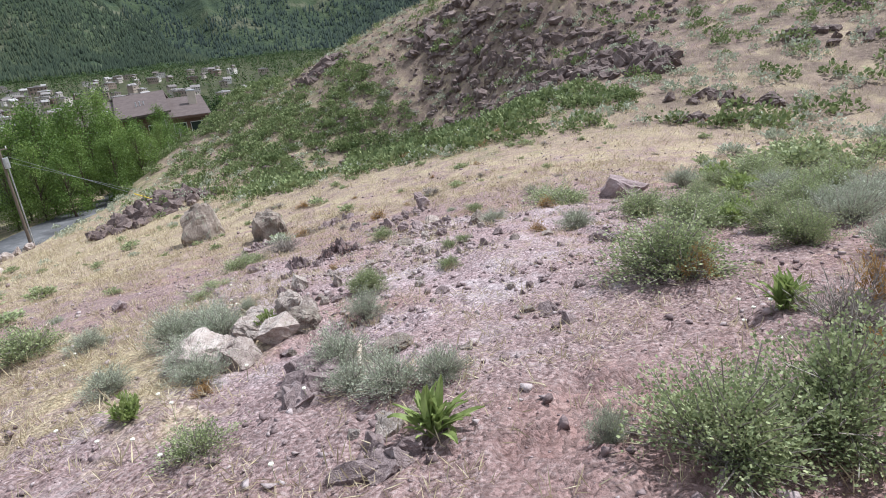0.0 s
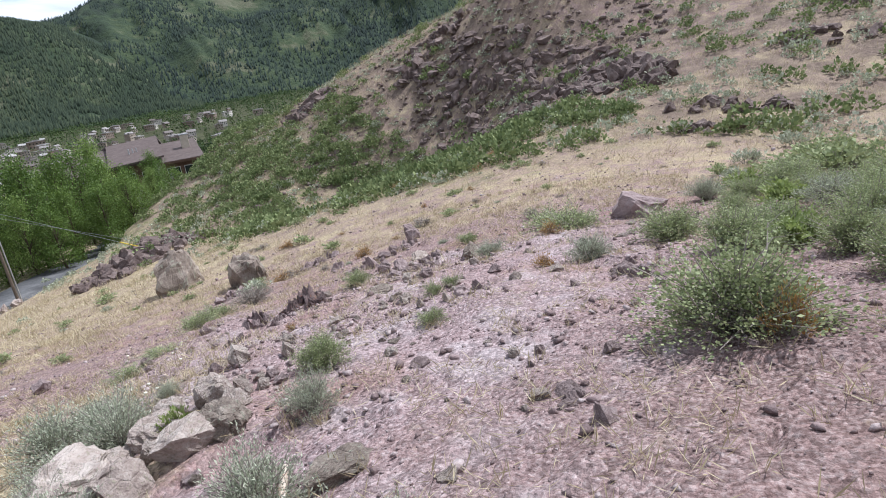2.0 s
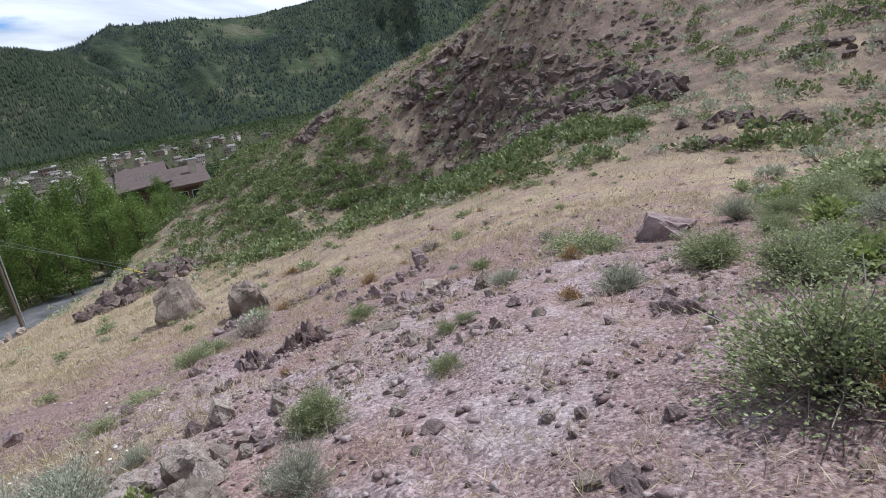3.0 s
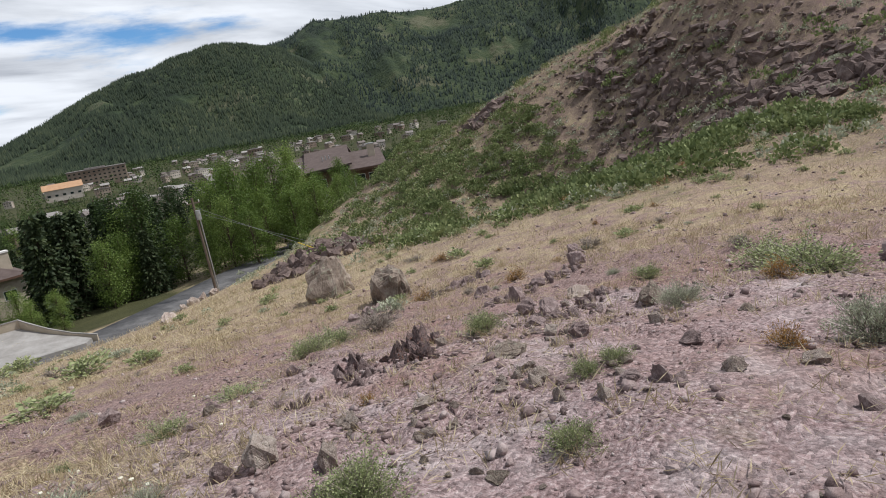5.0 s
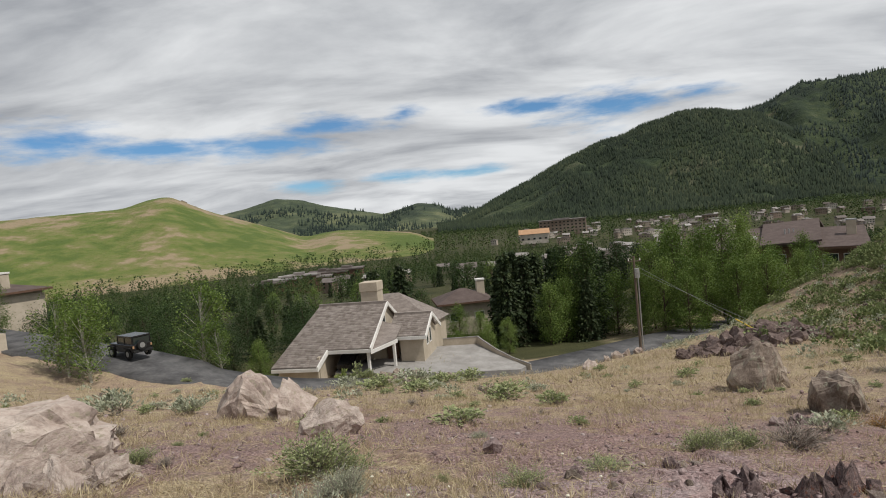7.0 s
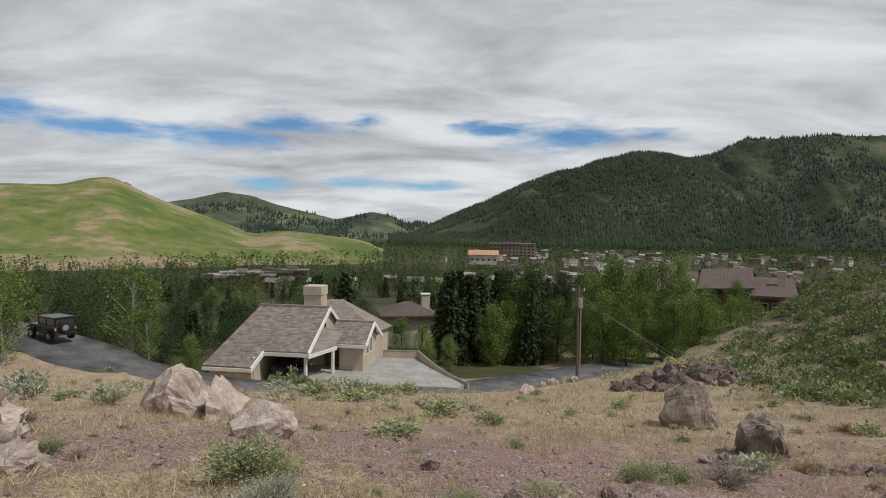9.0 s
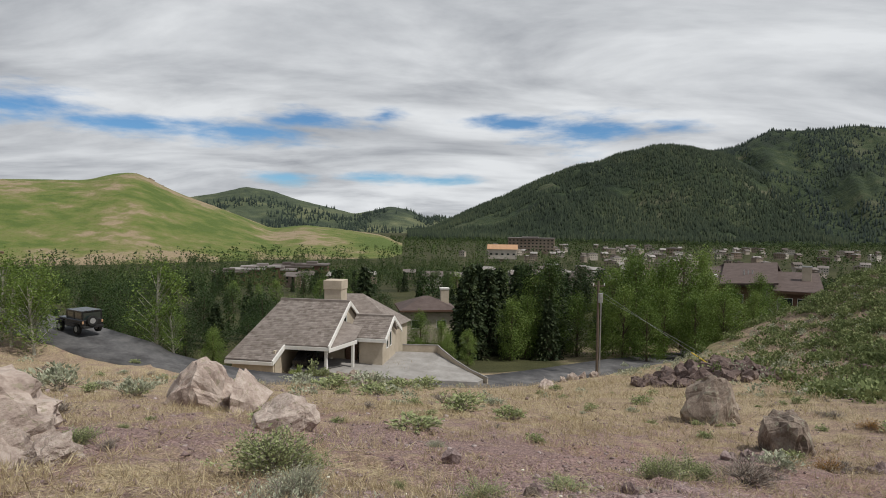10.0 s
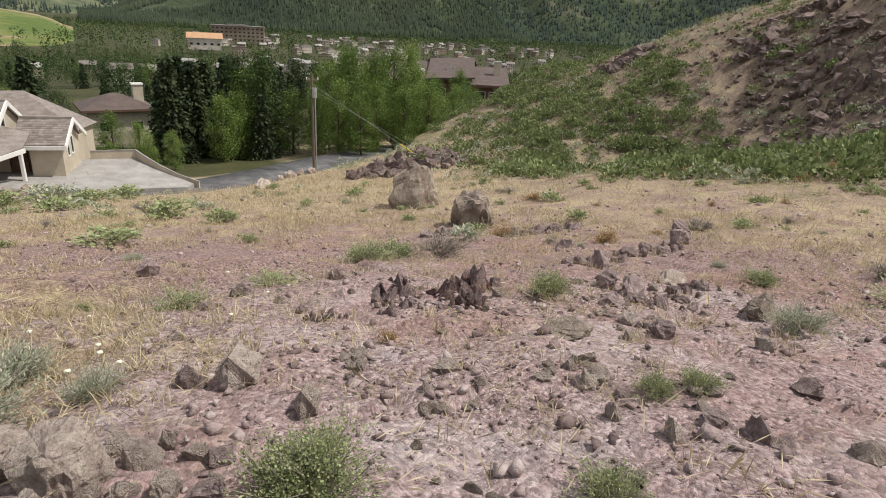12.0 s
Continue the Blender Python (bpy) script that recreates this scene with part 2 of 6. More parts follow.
def ground_material():
    """Mauve gravel, dry grass, green growth and a woodland floor darkened for tree shade, laid out by the mesh's cover
    attributes and broken up by noise.
    """
    m = bpy.data.materials.new("hillside")
    m.use_nodes = True
    add, link = nodes_of(m.node_tree)
    geo = add("ShaderNodeNewGeometry")
    where = geo.outputs["Position"]

    def grain(scale, detail=6.0, rough=0.62):
        n = add("ShaderNodeTexNoise", in_Scale=scale, in_Detail=detail, in_Roughness=rough)
        link(where, n.inputs["Vector"])
        return n.outputs[0]

    def ramp(value, *stops):
        r = add("ShaderNodeValToRGB")
        while len(r.color_ramp.elements) < len(stops):
            r.color_ramp.elements.new(0.5)
        for e, (p, c) in zip(r.color_ramp.elements, stops):
            e.position, e.color = p, (*c, 1)
        link(value, r.inputs[0])
        return r.outputs[0]

    def mask(name, value, soft=0.22, amount=1.3):
        a = add("ShaderNodeAttribute"); a.attribute_name = name
        s = add("ShaderNodeMath"); s.operation = "MULTIPLY_ADD"; s.inputs[1].default_value = amount
        link(value, s.inputs[0]); link(a.outputs["Fac"], s.inputs[2])
        r = add("ShaderNodeMapRange", in_From_Min=0.5 + amount / 2 - soft, in_From_Max=0.5 + amount / 2 + soft)
        link(s.outputs[0], r.inputs[0])
        return r.outputs[0]

    def mixed(fac, a, b):
        x = add("ShaderNodeMix"); x.data_type = "RGBA"
        link(fac, x.inputs[0]); link(a, x.inputs[6]); link(b, x.inputs[7])
        return x.outputs[2]

    fine, mid, wide = grain(28.0), grain(3.2), grain(0.55)
    soil = ramp(fine, (0.32, (0.13, 0.084, 0.082)), (0.45, (0.295, 0.21, 0.208)), (0.57, (0.4, 0.302, 0.298)), (0.7, (0.56, 0.475, 0.47)))
    pale = ramp(mid, (0.42, (0.43, 0.355, 0.352)), (0.66, (0.6, 0.53, 0.525)))
    brown = ramp(fine, (0.32, (0.115, 0.072, 0.066)), (0.48, (0.265, 0.178, 0.163)), (0.68, (0.42, 0.325, 0.305)))
    soil = mixed(mask("pale", wide, 0.3, 0.9), brown, soil)
    strong = add("ShaderNodeMath"); strong.operation = "MULTIPLY"
    link(mask("pale", mid, 0.25, 1.4), strong.inputs[0]); link(ramp(grain(1.1), (0.48, (0, 0, 0)), (0.64, (0.6, 0.6, 0.6))), strong.inputs[1])
    soil = mixed(strong.outputs[0], soil, pale)
    red = ramp(mid, (0.35, (0.24, 0.135, 0.115)), (0.65, (0.36, 0.245, 0.215)))
    soil = mixed(ramp(grain(0.33), (0.5, (0, 0, 0)), (0.64, (0.7, 0.7, 0.7))), soil, red)
    straw = ramp(fine, (0.32, (0.21, 0.155, 0.1)), (0.5, (0.41, 0.328, 0.205)), (0.7, (0.58, 0.5, 0.335)))
    dun = ramp(mid, (0.35, (0.23, 0.16, 0.128)), (0.65, (0.37, 0.28, 0.21)))
    straw = mixed(ramp(wide, (0.4, (0, 0, 0)), (0.6, (0.85, 0.85, 0.85))), straw, dun)
    green = ramp(mid, (0.3, (0.075, 0.095, 0.03)), (0.5, (0.14, 0.165, 0.055)), (0.7, (0.24, 0.235, 0.095)))
    # woodland floor: the shade beneath the trees is put into this dark colour
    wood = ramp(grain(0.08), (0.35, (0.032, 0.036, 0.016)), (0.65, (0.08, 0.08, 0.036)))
    colour = mixed(mask("grass", grain(1.3, 8.0, 0.7), 0.16, 2.0), soil, straw)
    stony = ramp(mid, (0.35, (0.1, 0.07, 0.058)), (0.65, (0.24, 0.18, 0.14)))
    worn = add("ShaderNodeMath"); worn.operation = "MULTIPLY"
    hilly = add("ShaderNodeAttribute"); hilly.attribute_name = "hill"
    link(hilly.outputs["Fac"], worn.inputs[0]); link(ramp(grain(0.4, 8.0, 0.7), (0.36, (0, 0, 0)), (0.56, (0.92, 0.92, 0.92))), worn.inputs[1])
    colour = mixed(worn.outputs[0], colour, stony)
    colour = mixed(mask("green", grain(0.9)), colour, green)
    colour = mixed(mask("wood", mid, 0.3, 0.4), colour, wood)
    surf = add("ShaderNodeBsdfPrincipled", in_Roughness=0.95)
    surf.inputs["Specular IOR Level"].default_value = 0.15
    pebbles = add("ShaderNodeTexVoronoi", in_Scale=26.0, in_Randomness=1.0)
    link(where, pebbles.inputs["Vector"])
    tint = add("ShaderNodeSeparateColor")
    link(pebbles.outputs["Color"], tint.inputs[0])
    vary = add("ShaderNodeMapRange", in_To_Min=0.62, in_To_Max=1.28)
    link(tint.outputs[0], vary.inputs[0])
    mottled = add("ShaderNodeVectorMath"); mottled.operation = "SCALE"
    link(colour, mottled.inputs[0]); link(vary.outputs[0], mottled.inputs["Scale"])
    link(mottled.outputs[0], surf.inputs["Base Color"])
    lump = add("ShaderNodeMath"); lump.operation = "MULTIPLY_ADD"; lump.inputs[1].default_value = 0.4
    link(grain(70.0), lump.inputs[0]); link(grain(14.0), lump.inputs[2])
    domes = add("ShaderNodeMath"); domes.operation = "MULTIPLY_ADD"; domes.inputs[1].default_value = -0.35
    link(pebbles.outputs["Distance"], domes.inputs[0]); link(lump.outputs[0], domes.inputs[2])
    bump = add("ShaderNodeBump", in_Strength=0.9, in_Distance=0.05)
    link(domes.outputs[0], bump.inputs["Height"]); link(bump.outputs[0], surf.inputs["Normal"])
    out = add("ShaderNodeOutputMaterial")
    link(surf.outputs[0], out.inputs[0])
    return m


M = {
    "ground": ground_material(),
    "rock_dark": material("dark rock", [(0.135, 0.097, 0.094), (0.27, 0.202, 0.193), (0.41, 0.33, 0.317)], 2.2, 0.9, 0.9, 12, object_random=0.12, crack=2.4),
    "rock_crag": material("dark brown crag rock", [(0.07, 0.048, 0.044), (0.15, 0.108, 0.097), (0.27, 0.21, 0.185)], 1.2, 0.9, 1.0, 6, object_random=0.15, island=0.2, crack=2.0),
    "rock_red": material("rust stained rock", [(0.08, 0.056, 0.056), (0.16, 0.115, 0.11), (0.26, 0.195, 0.185), (0.24, 0.085, 0.05)], 3.0, 0.9, 1.0, 10, crack=2.6),
    "rock_grey": material("lichened grey rock", [(0.13, 0.098, 0.08), (0.26, 0.208, 0.17), (0.42, 0.36, 0.3)], 1.8, 0.9, 1.0, 8, object_random=0.12, crack=1.7, lichen=(0.3, 0.285, 0.22)),
    "rock_pale": material("pale pinkish rock", [(0.22, 0.165, 0.143), (0.41, 0.333, 0.29), (0.58, 0.5, 0.445)], 2.5, 0.9, 1.0, 9, object_random=0.15, crack=1.5, lichen=(0.31, 0.27, 0.205)),
    "stone": material("mauve stone", [(0.115, 0.08, 0.078), (0.28, 0.205, 0.197), (0.51, 0.43, 0.415)], 5.0, 0.9, 0.6, 30, island=0.7),
    "sage": material("sagebrush leaves", [(0.2, 0.22, 0.15), (0.38, 0.4, 0.29), (0.55, 0.56, 0.43)], 5, 0.8, island=0.45, translucent=0.2),
    "bitter": material("small green leaves", [(0.13, 0.16, 0.075), (0.29, 0.33, 0.155), (0.47, 0.49, 0.27)], 5, 0.7, island=0.5, translucent=0.25),
    "bright": material("yellow green leaves", [(0.15, 0.195, 0.05), (0.27, 0.325, 0.105), (0.41, 0.44, 0.21)], 5, 0.6, island=0.5, translucent=0.3),
    "hillgreen": material("hill shrub leaves", [(0.075, 0.105, 0.036), (0.175, 0.215, 0.085), (0.34, 0.37, 0.175)], 0.5, 0.8, island=0.45, translucent=0.2),
    "straw": material("dry grass blades", [(0.24, 0.185, 0.105), (0.47, 0.385, 0.24), (0.66, 0.58, 0.4)], 1.2, 0.8, island=0.6, translucent=0.2),
    "rust": material("rusty dry leaves", [(0.2, 0.1, 0.03), (0.36, 0.21, 0.07), (0.45, 0.31, 0.13)], 5, 0.8, island=0.5, translucent=0.2),
    "twig": material("grey twigs", [(0.17, 0.14, 0.115), (0.34, 0.3, 0.26)], 9, 0.9, island=0.3),
    "flower": material("pale flower heads", [(0.6, 0.55, 0.4), (0.75, 0.73, 0.62)], 9, 0.8, island=0.3),
    "bark": material("brown bark", [(0.05, 0.035, 0.025), (0.13, 0.1, 0.075)], 4, 0.95, 0.8, 20),
    "aspen_bark": material("pale aspen bark", [(0.25, 0.24, 0.19), (0.6, 0.58, 0.5)], 3, 0.8, 0.3, 20),
    "aspen": material("aspen leaves", [(0.065, 0.11, 0.018), (0.145, 0.215, 0.045), (0.28, 0.355, 0.1)], 0.4, 0.6, island=0.45, object_random=0.4, translucent=0.3),
    "leafdark": material("dark broad leaves", [(0.016, 0.034, 0.009), (0.042, 0.075, 0.02), (0.09, 0.13, 0.036)], 0.3, 0.6, island=0.45, object_random=0.4, translucent=0.25),
    "needle": material("spruce needles", [(0.014, 0.026, 0.01), (0.036, 0.056, 0.02), (0.085, 0.105, 0.038)], 0.4, 0.7, island=0.5, translucent=0.1),
    "farleaf": material("valley foliage", [(0.018, 0.038, 0.011), (0.052, 0.085, 0.024), (0.12, 0.155, 0.046)], 0.02, 0.8, island=0.5, translucent=0.1),
    "mount": material("forested slope", [(0.014, 0.023, 0.014), (0.026, 0.042, 0.02), (0.046, 0.064, 0.027), (0.1, 0.1, 0.06)], 0.0045, 0.95, 0.6, 0.05, detail=9),
    # same conifers as the mountain's, with sunlight on the spur painted as lighter green
    "spurtree_lit": material("far conifers painted sunlit", [(0.012, 0.02, 0.013), (0.026, 0.039, 0.022), (0.058, 0.07, 0.036)], 0.004, 0.95, island=0.35),
    # distance haze is mixed into these greens as a bluish tint
    "mountree_hazed": material("far conifers", [(0.011, 0.018, 0.017), (0.023, 0.036, 0.029), (0.05, 0.067, 0.043)], 0.004, 0.95, island=0.35),
    "meadow": material("grassy hill", [(0.09, 0.13, 0.028), (0.135, 0.165, 0.042), (0.18, 0.18, 0.066), (0.3, 0.235, 0.15)], 0.007, 0.95, 0.5, 0.1, detail=8, wide=0.09),
    "farhill": material("far hills", [(0.03, 0.045, 0.03), (0.07, 0.09, 0.05), (0.16, 0.17, 0.09)], 0.0022, 0.95, 0.5, 0.02, detail=9),
    "asphalt": material("worn asphalt", [(0.06, 0.058, 0.06), (0.1, 0.098, 0.1), (0.15, 0.145, 0.145)], 0.5, 0.9, 0.3, 40),
    "concrete": material("pale concrete", [(0.24, 0.225, 0.21), (0.35, 0.335, 0.32)], 0.8, 0.85, 0.2, 30),
    "shingle": material("weathered grey shingles", [(0.14, 0.115, 0.1), (0.25, 0.215, 0.195), (0.36, 0.32, 0.29)], 1.5, 0.9, 0.5, 20, island=0.35, stretch=(1, 1, 3)),
    "roof_brown": material("brown roofing", [(0.08, 0.058, 0.052), (0.14, 0.107, 0.098)], 0.8, 0.85, 0.3, 20, island=0.2),
    "stucco": material("beige stucco", [(0.42, 0.36, 0.28), (0.53, 0.46, 0.37)], 0.7, 0.9, 0.2, 60),
    "white": material("white painted trim", [(0.68, 0.66, 0.62), (0.8, 0.78, 0.75)], 1.2, 0.6),
    "brown": material("brown timber siding", [(0.09, 0.05, 0.035), (0.17, 0.1, 0.07)], 1.0, 0.8, 0.3, 20, stretch=(1, 1, 8)),
    "town_wall": material("town walls", [(0.15, 0.1, 0.075), (0.32, 0.26, 0.21), (0.6, 0.55, 0.49)], 0.05, 0.9, object_random=0.8),
    "town_roof": material("town roofs", [(0.1, 0.08, 0.07), (0.2, 0.175, 0.165), (0.45, 0.43, 0.41)], 0.05, 0.8, object_random=0.8),
    "dark": material("dark opening", [(0.01, 0.01, 0.01), (0.025, 0.022, 0.02)], 2, 0.8),
    "pole": material("weathered pole wood", [(0.1, 0.075, 0.055), (0.2, 0.16, 0.125)], 3, 0.9, 0.5, 20, stretch=(6, 6, 0.6)),
    "steel": material("galvanised steel", [(0.35, 0.35, 0.35), (0.5, 0.5, 0.5)], 4, 0.5, metal=0.6),
    "yellow": material("yellow plastic", [(0.6, 0.42, 0.03), (0.75, 0.55, 0.05)], 3, 0.5),
    "black": material("black car paint", [(0.012, 0.012, 0.013), (0.02, 0.02, 0.022)], 3, 0.25, spec=0.5),
    "rubber": material("black rubber", [(0.015, 0.015, 0.015), (0.03, 0.03, 0.03)], 8, 0.9),
    "orange": material("orange roofing", [(0.4, 0.23, 0.13), (0.48, 0.3, 0.18)], 0.4, 0.8),
    "logwood": material("bleached split wood", [(0.3, 0.14, 0.08), (0.55, 0.45, 0.36), (0.7, 0.63, 0.54)], 5, 0.8, 0.4, 30, stretch=(1, 1, 5)),
}


def glass_material():
    m = bpy.data.materials.new("window glass")
    m.use_nodes = True
    add, link = nodes_of(m.node_tree)
    s = add("ShaderNodeBsdfPrincipled", in_Roughness=0.06)
    s.inputs["Base Color"].default_value = (0.02, 0.03, 0.03, 1)
    s.inputs["Specular IOR Level"].default_value = 0.8
    out = add("ShaderNodeOutputMaterial")
    link(s.outputs[0], out.inputs[0])
    return m


M["glass"] = glass_material()


# ---- mesh helpers ----
def mesh_of(name, verts, faces, mat, smooth_=False):
    """A mesh from arrays of corners and of faces that all have the same number of corners."""
    verts, faces = np.asarray(verts, np.float32).reshape(-1, 3), np.asarray(faces, np.int32)
    me = bpy.data.meshes.new(name)
    n, k = faces.shape
    me.vertices.add(len(verts)); me.vertices.foreach_set("co", verts.ravel())
    me.loops.add(n * k); me.loops.foreach_set("vertex_index", faces.ravel())
    me.polygons.add(n); me.polygons.foreach_set("loop_start", np.arange(0, n * k, k, dtype=np.int32))
    if smooth_:
        me.polygons.foreach_set("use_smooth", np.ones(n, bool))
    me.update(calc_edges=True)
    me.materials.append(mat)
    return me


def thing(name, x, y, z, turn=0.0, label="", category="", group="", kind=""):
    ob = new(name)
    ob.matrix_basis = pose(x, y, z, 0, 0, turn)
    return tagged(ob, label, category, group, kind)


def under(ob, parent):
    ob.parent = parent
    return ob


def part(name, bm, mat, parent, label=""):
    me = bpy.data.meshes.new(name)
    bm.to_mesh(me)
    bm.free()
    me.materials.append(mat)
    return under(tagged(new(name, me), label), parent)


def boxes(*specs, bevel=0.0):
    """A bmesh of boxes, each (x0, y0, z0, x1, y1, z1)."""
    bm = bmesh.new()
    for x0, y0, z0, x1, y1, z1 in specs:
        bmesh.ops.create_cube(bm, size=1, matrix=Matrix.LocRotScale(((x0 + x1) / 2, (y0 + y1) / 2, (z0 + z1) / 2), None, (abs(x1 - x0), abs(y1 - y0), abs(z1 - z0))))
    if bevel:
        bmesh.ops.bevel(bm, geom=bm.edges[:], offset=bevel, segments=1, affect="EDGES")
    return bm


def slab(corners, thick):
    """A plate below a plane polygon."""
    bm = bmesh.new()
    top = [bm.verts.new(c) for c in corners]
    n = (Vector(corners[1]) - Vector(corners[0])).cross(Vector(corners[2]) - Vector(corners[0])).normalized()
    if n.z < 0:
        n = -n
    low = [bm.verts.new(Vector(c) - n * thick) for c in corners]
    bm.faces.new(top); bm.faces.new(low[::-1])
    for i in range(len(top)):
        j = (i + 1) % len(top)
        bm.faces.new((top[i], low[i], low[j], top[j]))
    bmesh.ops.recalc_face_normals(bm, faces=bm.faces[:])
    return bm


def bar(a, b, r0, r1=None, sides=8):
    bm = bmesh.new()
    a, b = Vector(a), Vector(b)
    q = (b - a).to_track_quat("Z", "Y").to_matrix().to_4x4()
    bmesh.ops.create_cone(bm, cap_ends=True, segments=sides, radius1=r0, radius2=r0 if r1 is None else r1, depth=(b - a).length, matrix=Matrix.Translation((a + b) / 2) @ q)
    return bm


# ---- ground ----
def steps(centre, half, fine, grow, far):
    out, s = [0.0], fine
    while out[-1] < far:
        if out[-1] > half:
            s *= grow
        out.append(out[-1] + s)
    a = np.array(out)
    return np.r_[centre - a[:0:-1], centre + a]


def fields(x, y):
    """How much dry grass, green growth and woodland covers the ground at plan points."""
    d_bare = np.hypot((x - 9.0) / 7.5, (y - 6.0) / 8.5)
    trail = np.abs((y + 0.9) - 0.62 * (x - 0.6)) / 1.6
    bare = np.minimum(d_bare, np.where(x < 9, trail, 9))
    grass = smooth((bare - 0.55) / 1.4) * 0.46 + 0.1
    grass = grass + 0.22 * smooth((y - 16) / 14) + 0.15 * smooth((x - 24) / 10) - 0.16 * smooth((x - 29) / 12) * smooth((y - 10) / 14)
    grass = np.maximum(grass, 0.55 * smooth(1.7 - np.hypot((x - 4.5) / 2.6, (y - 8.5) / 3.5)))
    pale = 0.1 + 0.6 * smooth(1.7 - np.hypot((x - 9.0) / 4.6, (y - 5.9) / 3.4)) + 0.12 * smooth(1.5 - np.hypot((x - 11) / 7, (y - 5) / 6))
    pale = pale * smooth((20 - np.hypot(x - 9, y - 5)) / 10)
    grass = np.maximum(grass, 0.95 * smooth(1.6 - np.hypot((x - 20) / 8, (y - 38) / 18)))
    grass = grass - 0.2 * smooth(1.6 - np.hypot((x - 62) / 20, (y - 28) / 26))
    below = (59 - x) * 0.91 + (y - 29) * 0.42
    green = 0.26 * smooth((below - 4) / 5) * smooth((30 - below) / 8) * smooth((y - 5) / 12) + 0.08
    green = np.maximum(green, 0.4 * smooth((y - 62) / 10) * smooth((52 - x) / 8))
    # where the ground takes the dark colour that stands for tree shade
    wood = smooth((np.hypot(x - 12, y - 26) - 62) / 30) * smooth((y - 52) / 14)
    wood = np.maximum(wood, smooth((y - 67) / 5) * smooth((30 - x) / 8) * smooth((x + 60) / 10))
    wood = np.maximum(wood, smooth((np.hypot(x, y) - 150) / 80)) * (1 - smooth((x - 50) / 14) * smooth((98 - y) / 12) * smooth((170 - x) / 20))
    hill = smooth((38 - below) / 16) * smooth((np.hypot(x - 7, y - 3) - 20) / 14)
    return grass, green, wood, pale, hill


def make_ground():
    xs, ys = steps(8.5, 7.5, 0.085, 1.06, 5200), steps(6.0, 7.5, 0.085, 1.06, 5200)
    X, Y = np.meshgrid(xs, ys)
    Z = land(X, Y)
    flat = np.array([RELIEF(a, b) if abs(a) < 400 and abs(b) < 400 else 0 for a, b in zip(X.ravel(), Y.ravel())]).reshape(X.shape)
    off, _ = road_near(X, Y)
    calm = smooth((off - 3.0) / 3.0)
    Z = Z + flat * calm
    n, m = X.shape
    idx = np.arange(n * m).reshape(n, m)
    faces = np.stack([idx[:-1, :-1], idx[:-1, 1:], idx[1:, 1:], idx[1:, :-1]], -1).reshape(-1, 4)
    me = mesh_of("ground", np.stack([X, Y, Z], -1), faces, M["ground"], True)
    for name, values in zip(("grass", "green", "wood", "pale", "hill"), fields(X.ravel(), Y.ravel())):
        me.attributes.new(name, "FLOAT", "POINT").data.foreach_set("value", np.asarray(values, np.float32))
    tagged(new("ground", me), "stony mauve hillside with dry grass above a wooded valley", "ground", kind="structure")


make_ground()


# ---- far slopes ----
EYE = (6.6, 2.6, 2.0)


def mountain(name, mat, label, skyline, foot, crest, seed, spurs, base=-38.0, columns=260, rows_=46):
    """A slope that rises from the valley floor to a skyline of (bearing, elevation) in degrees."""
    az = np.linspace(skyline[0][0], skyline[-1][0], columns)
    el = np.interp(az, *np.array(skyline).T)
    kern = np.ones(5) / 5
    el = np.convolve(np.pad(el, 2, "edge"), kern, "valid")
    grid = np.zeros((rows_, columns, 3))
    rng = np.random.default_rng(seed)
    for j, a in enumerate(az):
        top = EYE[2] + crest * math.tan(radians(el[j]))
        for i in range(rows_):
            k = i / (rows_ - 8)
            r = foot + (crest - foot) * k
            if k <= 1:
                s = 0.35 * k + 0.65 * k * k * (3 - 2 * k)
                ridge = noise.ridged_multi_fractal(Vector((a * 0.075 + seed + 0.5 * k, k * 0.55, seed)), 1.0, 2.1, 5, 1.0, 2.0) - 1.1
                z = base + (top - base) * s + spurs * ridge * math.sin(math.pi * min(1, k)) * max(0.1, (top - base) / 200)
                z += spurs * 0.06 * noise.noise(Vector((a * 1.7, k * 14, seed))) * k
            else:
                z = top - (k - 1) * (top - base) * 1.5
            x, y = EYE[0] + r * math.sin(radians(a)), EYE[1] + r * math.cos(radians(a))
            grid[i, j] = x, y, z
    idx = np.arange(rows_ * columns).reshape(rows_, columns)
    faces = np.stack([idx[:-1, :-1], idx[:-1, 1:], idx[1:, 1:], idx[1:, :-1]], -1).reshape(-1, 4)
    tagged(new(name, mesh_of(name, grid, faces, mat, True)), label, "mountain", kind="structure")
    return grid


spur_grid = mountain("mountain_spur", M["mount"], "forested spur of the mountain falling to the valley",
    [(-1.5, -0.9), (0.6, -0.75), (4.3, 1.04), (8.1, 2.69), (11.2, 4.13), (13.8, 4.81), (17.8, 5.95), (21.7, 6.81), (24.5, 6.5), (27.2, 6.0), (29.4, 4.8), (31.5, 3.1), (33.6, 1.1), (35.2, -0.35), (36.2, -0.86)],
    1450, 2450, 3, 64, columns=240, rows_=70)
forest_grid = mountain("mountain", M["mount"], "steep forested mountainside rising beyond the valley town",
    [(9, 1.5), (15, 4.2), (22, 5.9), (25, 6.2), (28, 6.63), (29.3, 7.27), (31.8, 7.46), (34.9, 7.8), (36.2, 7.95), (38, 7.6), (41.3, 7.48), (43.7, 7.75), (48, 8.2), (54, 8.6), (66, 9.2), (90, 8), (115, 6)],
    1750, 3100, 5, 85, columns=360, rows_=70)
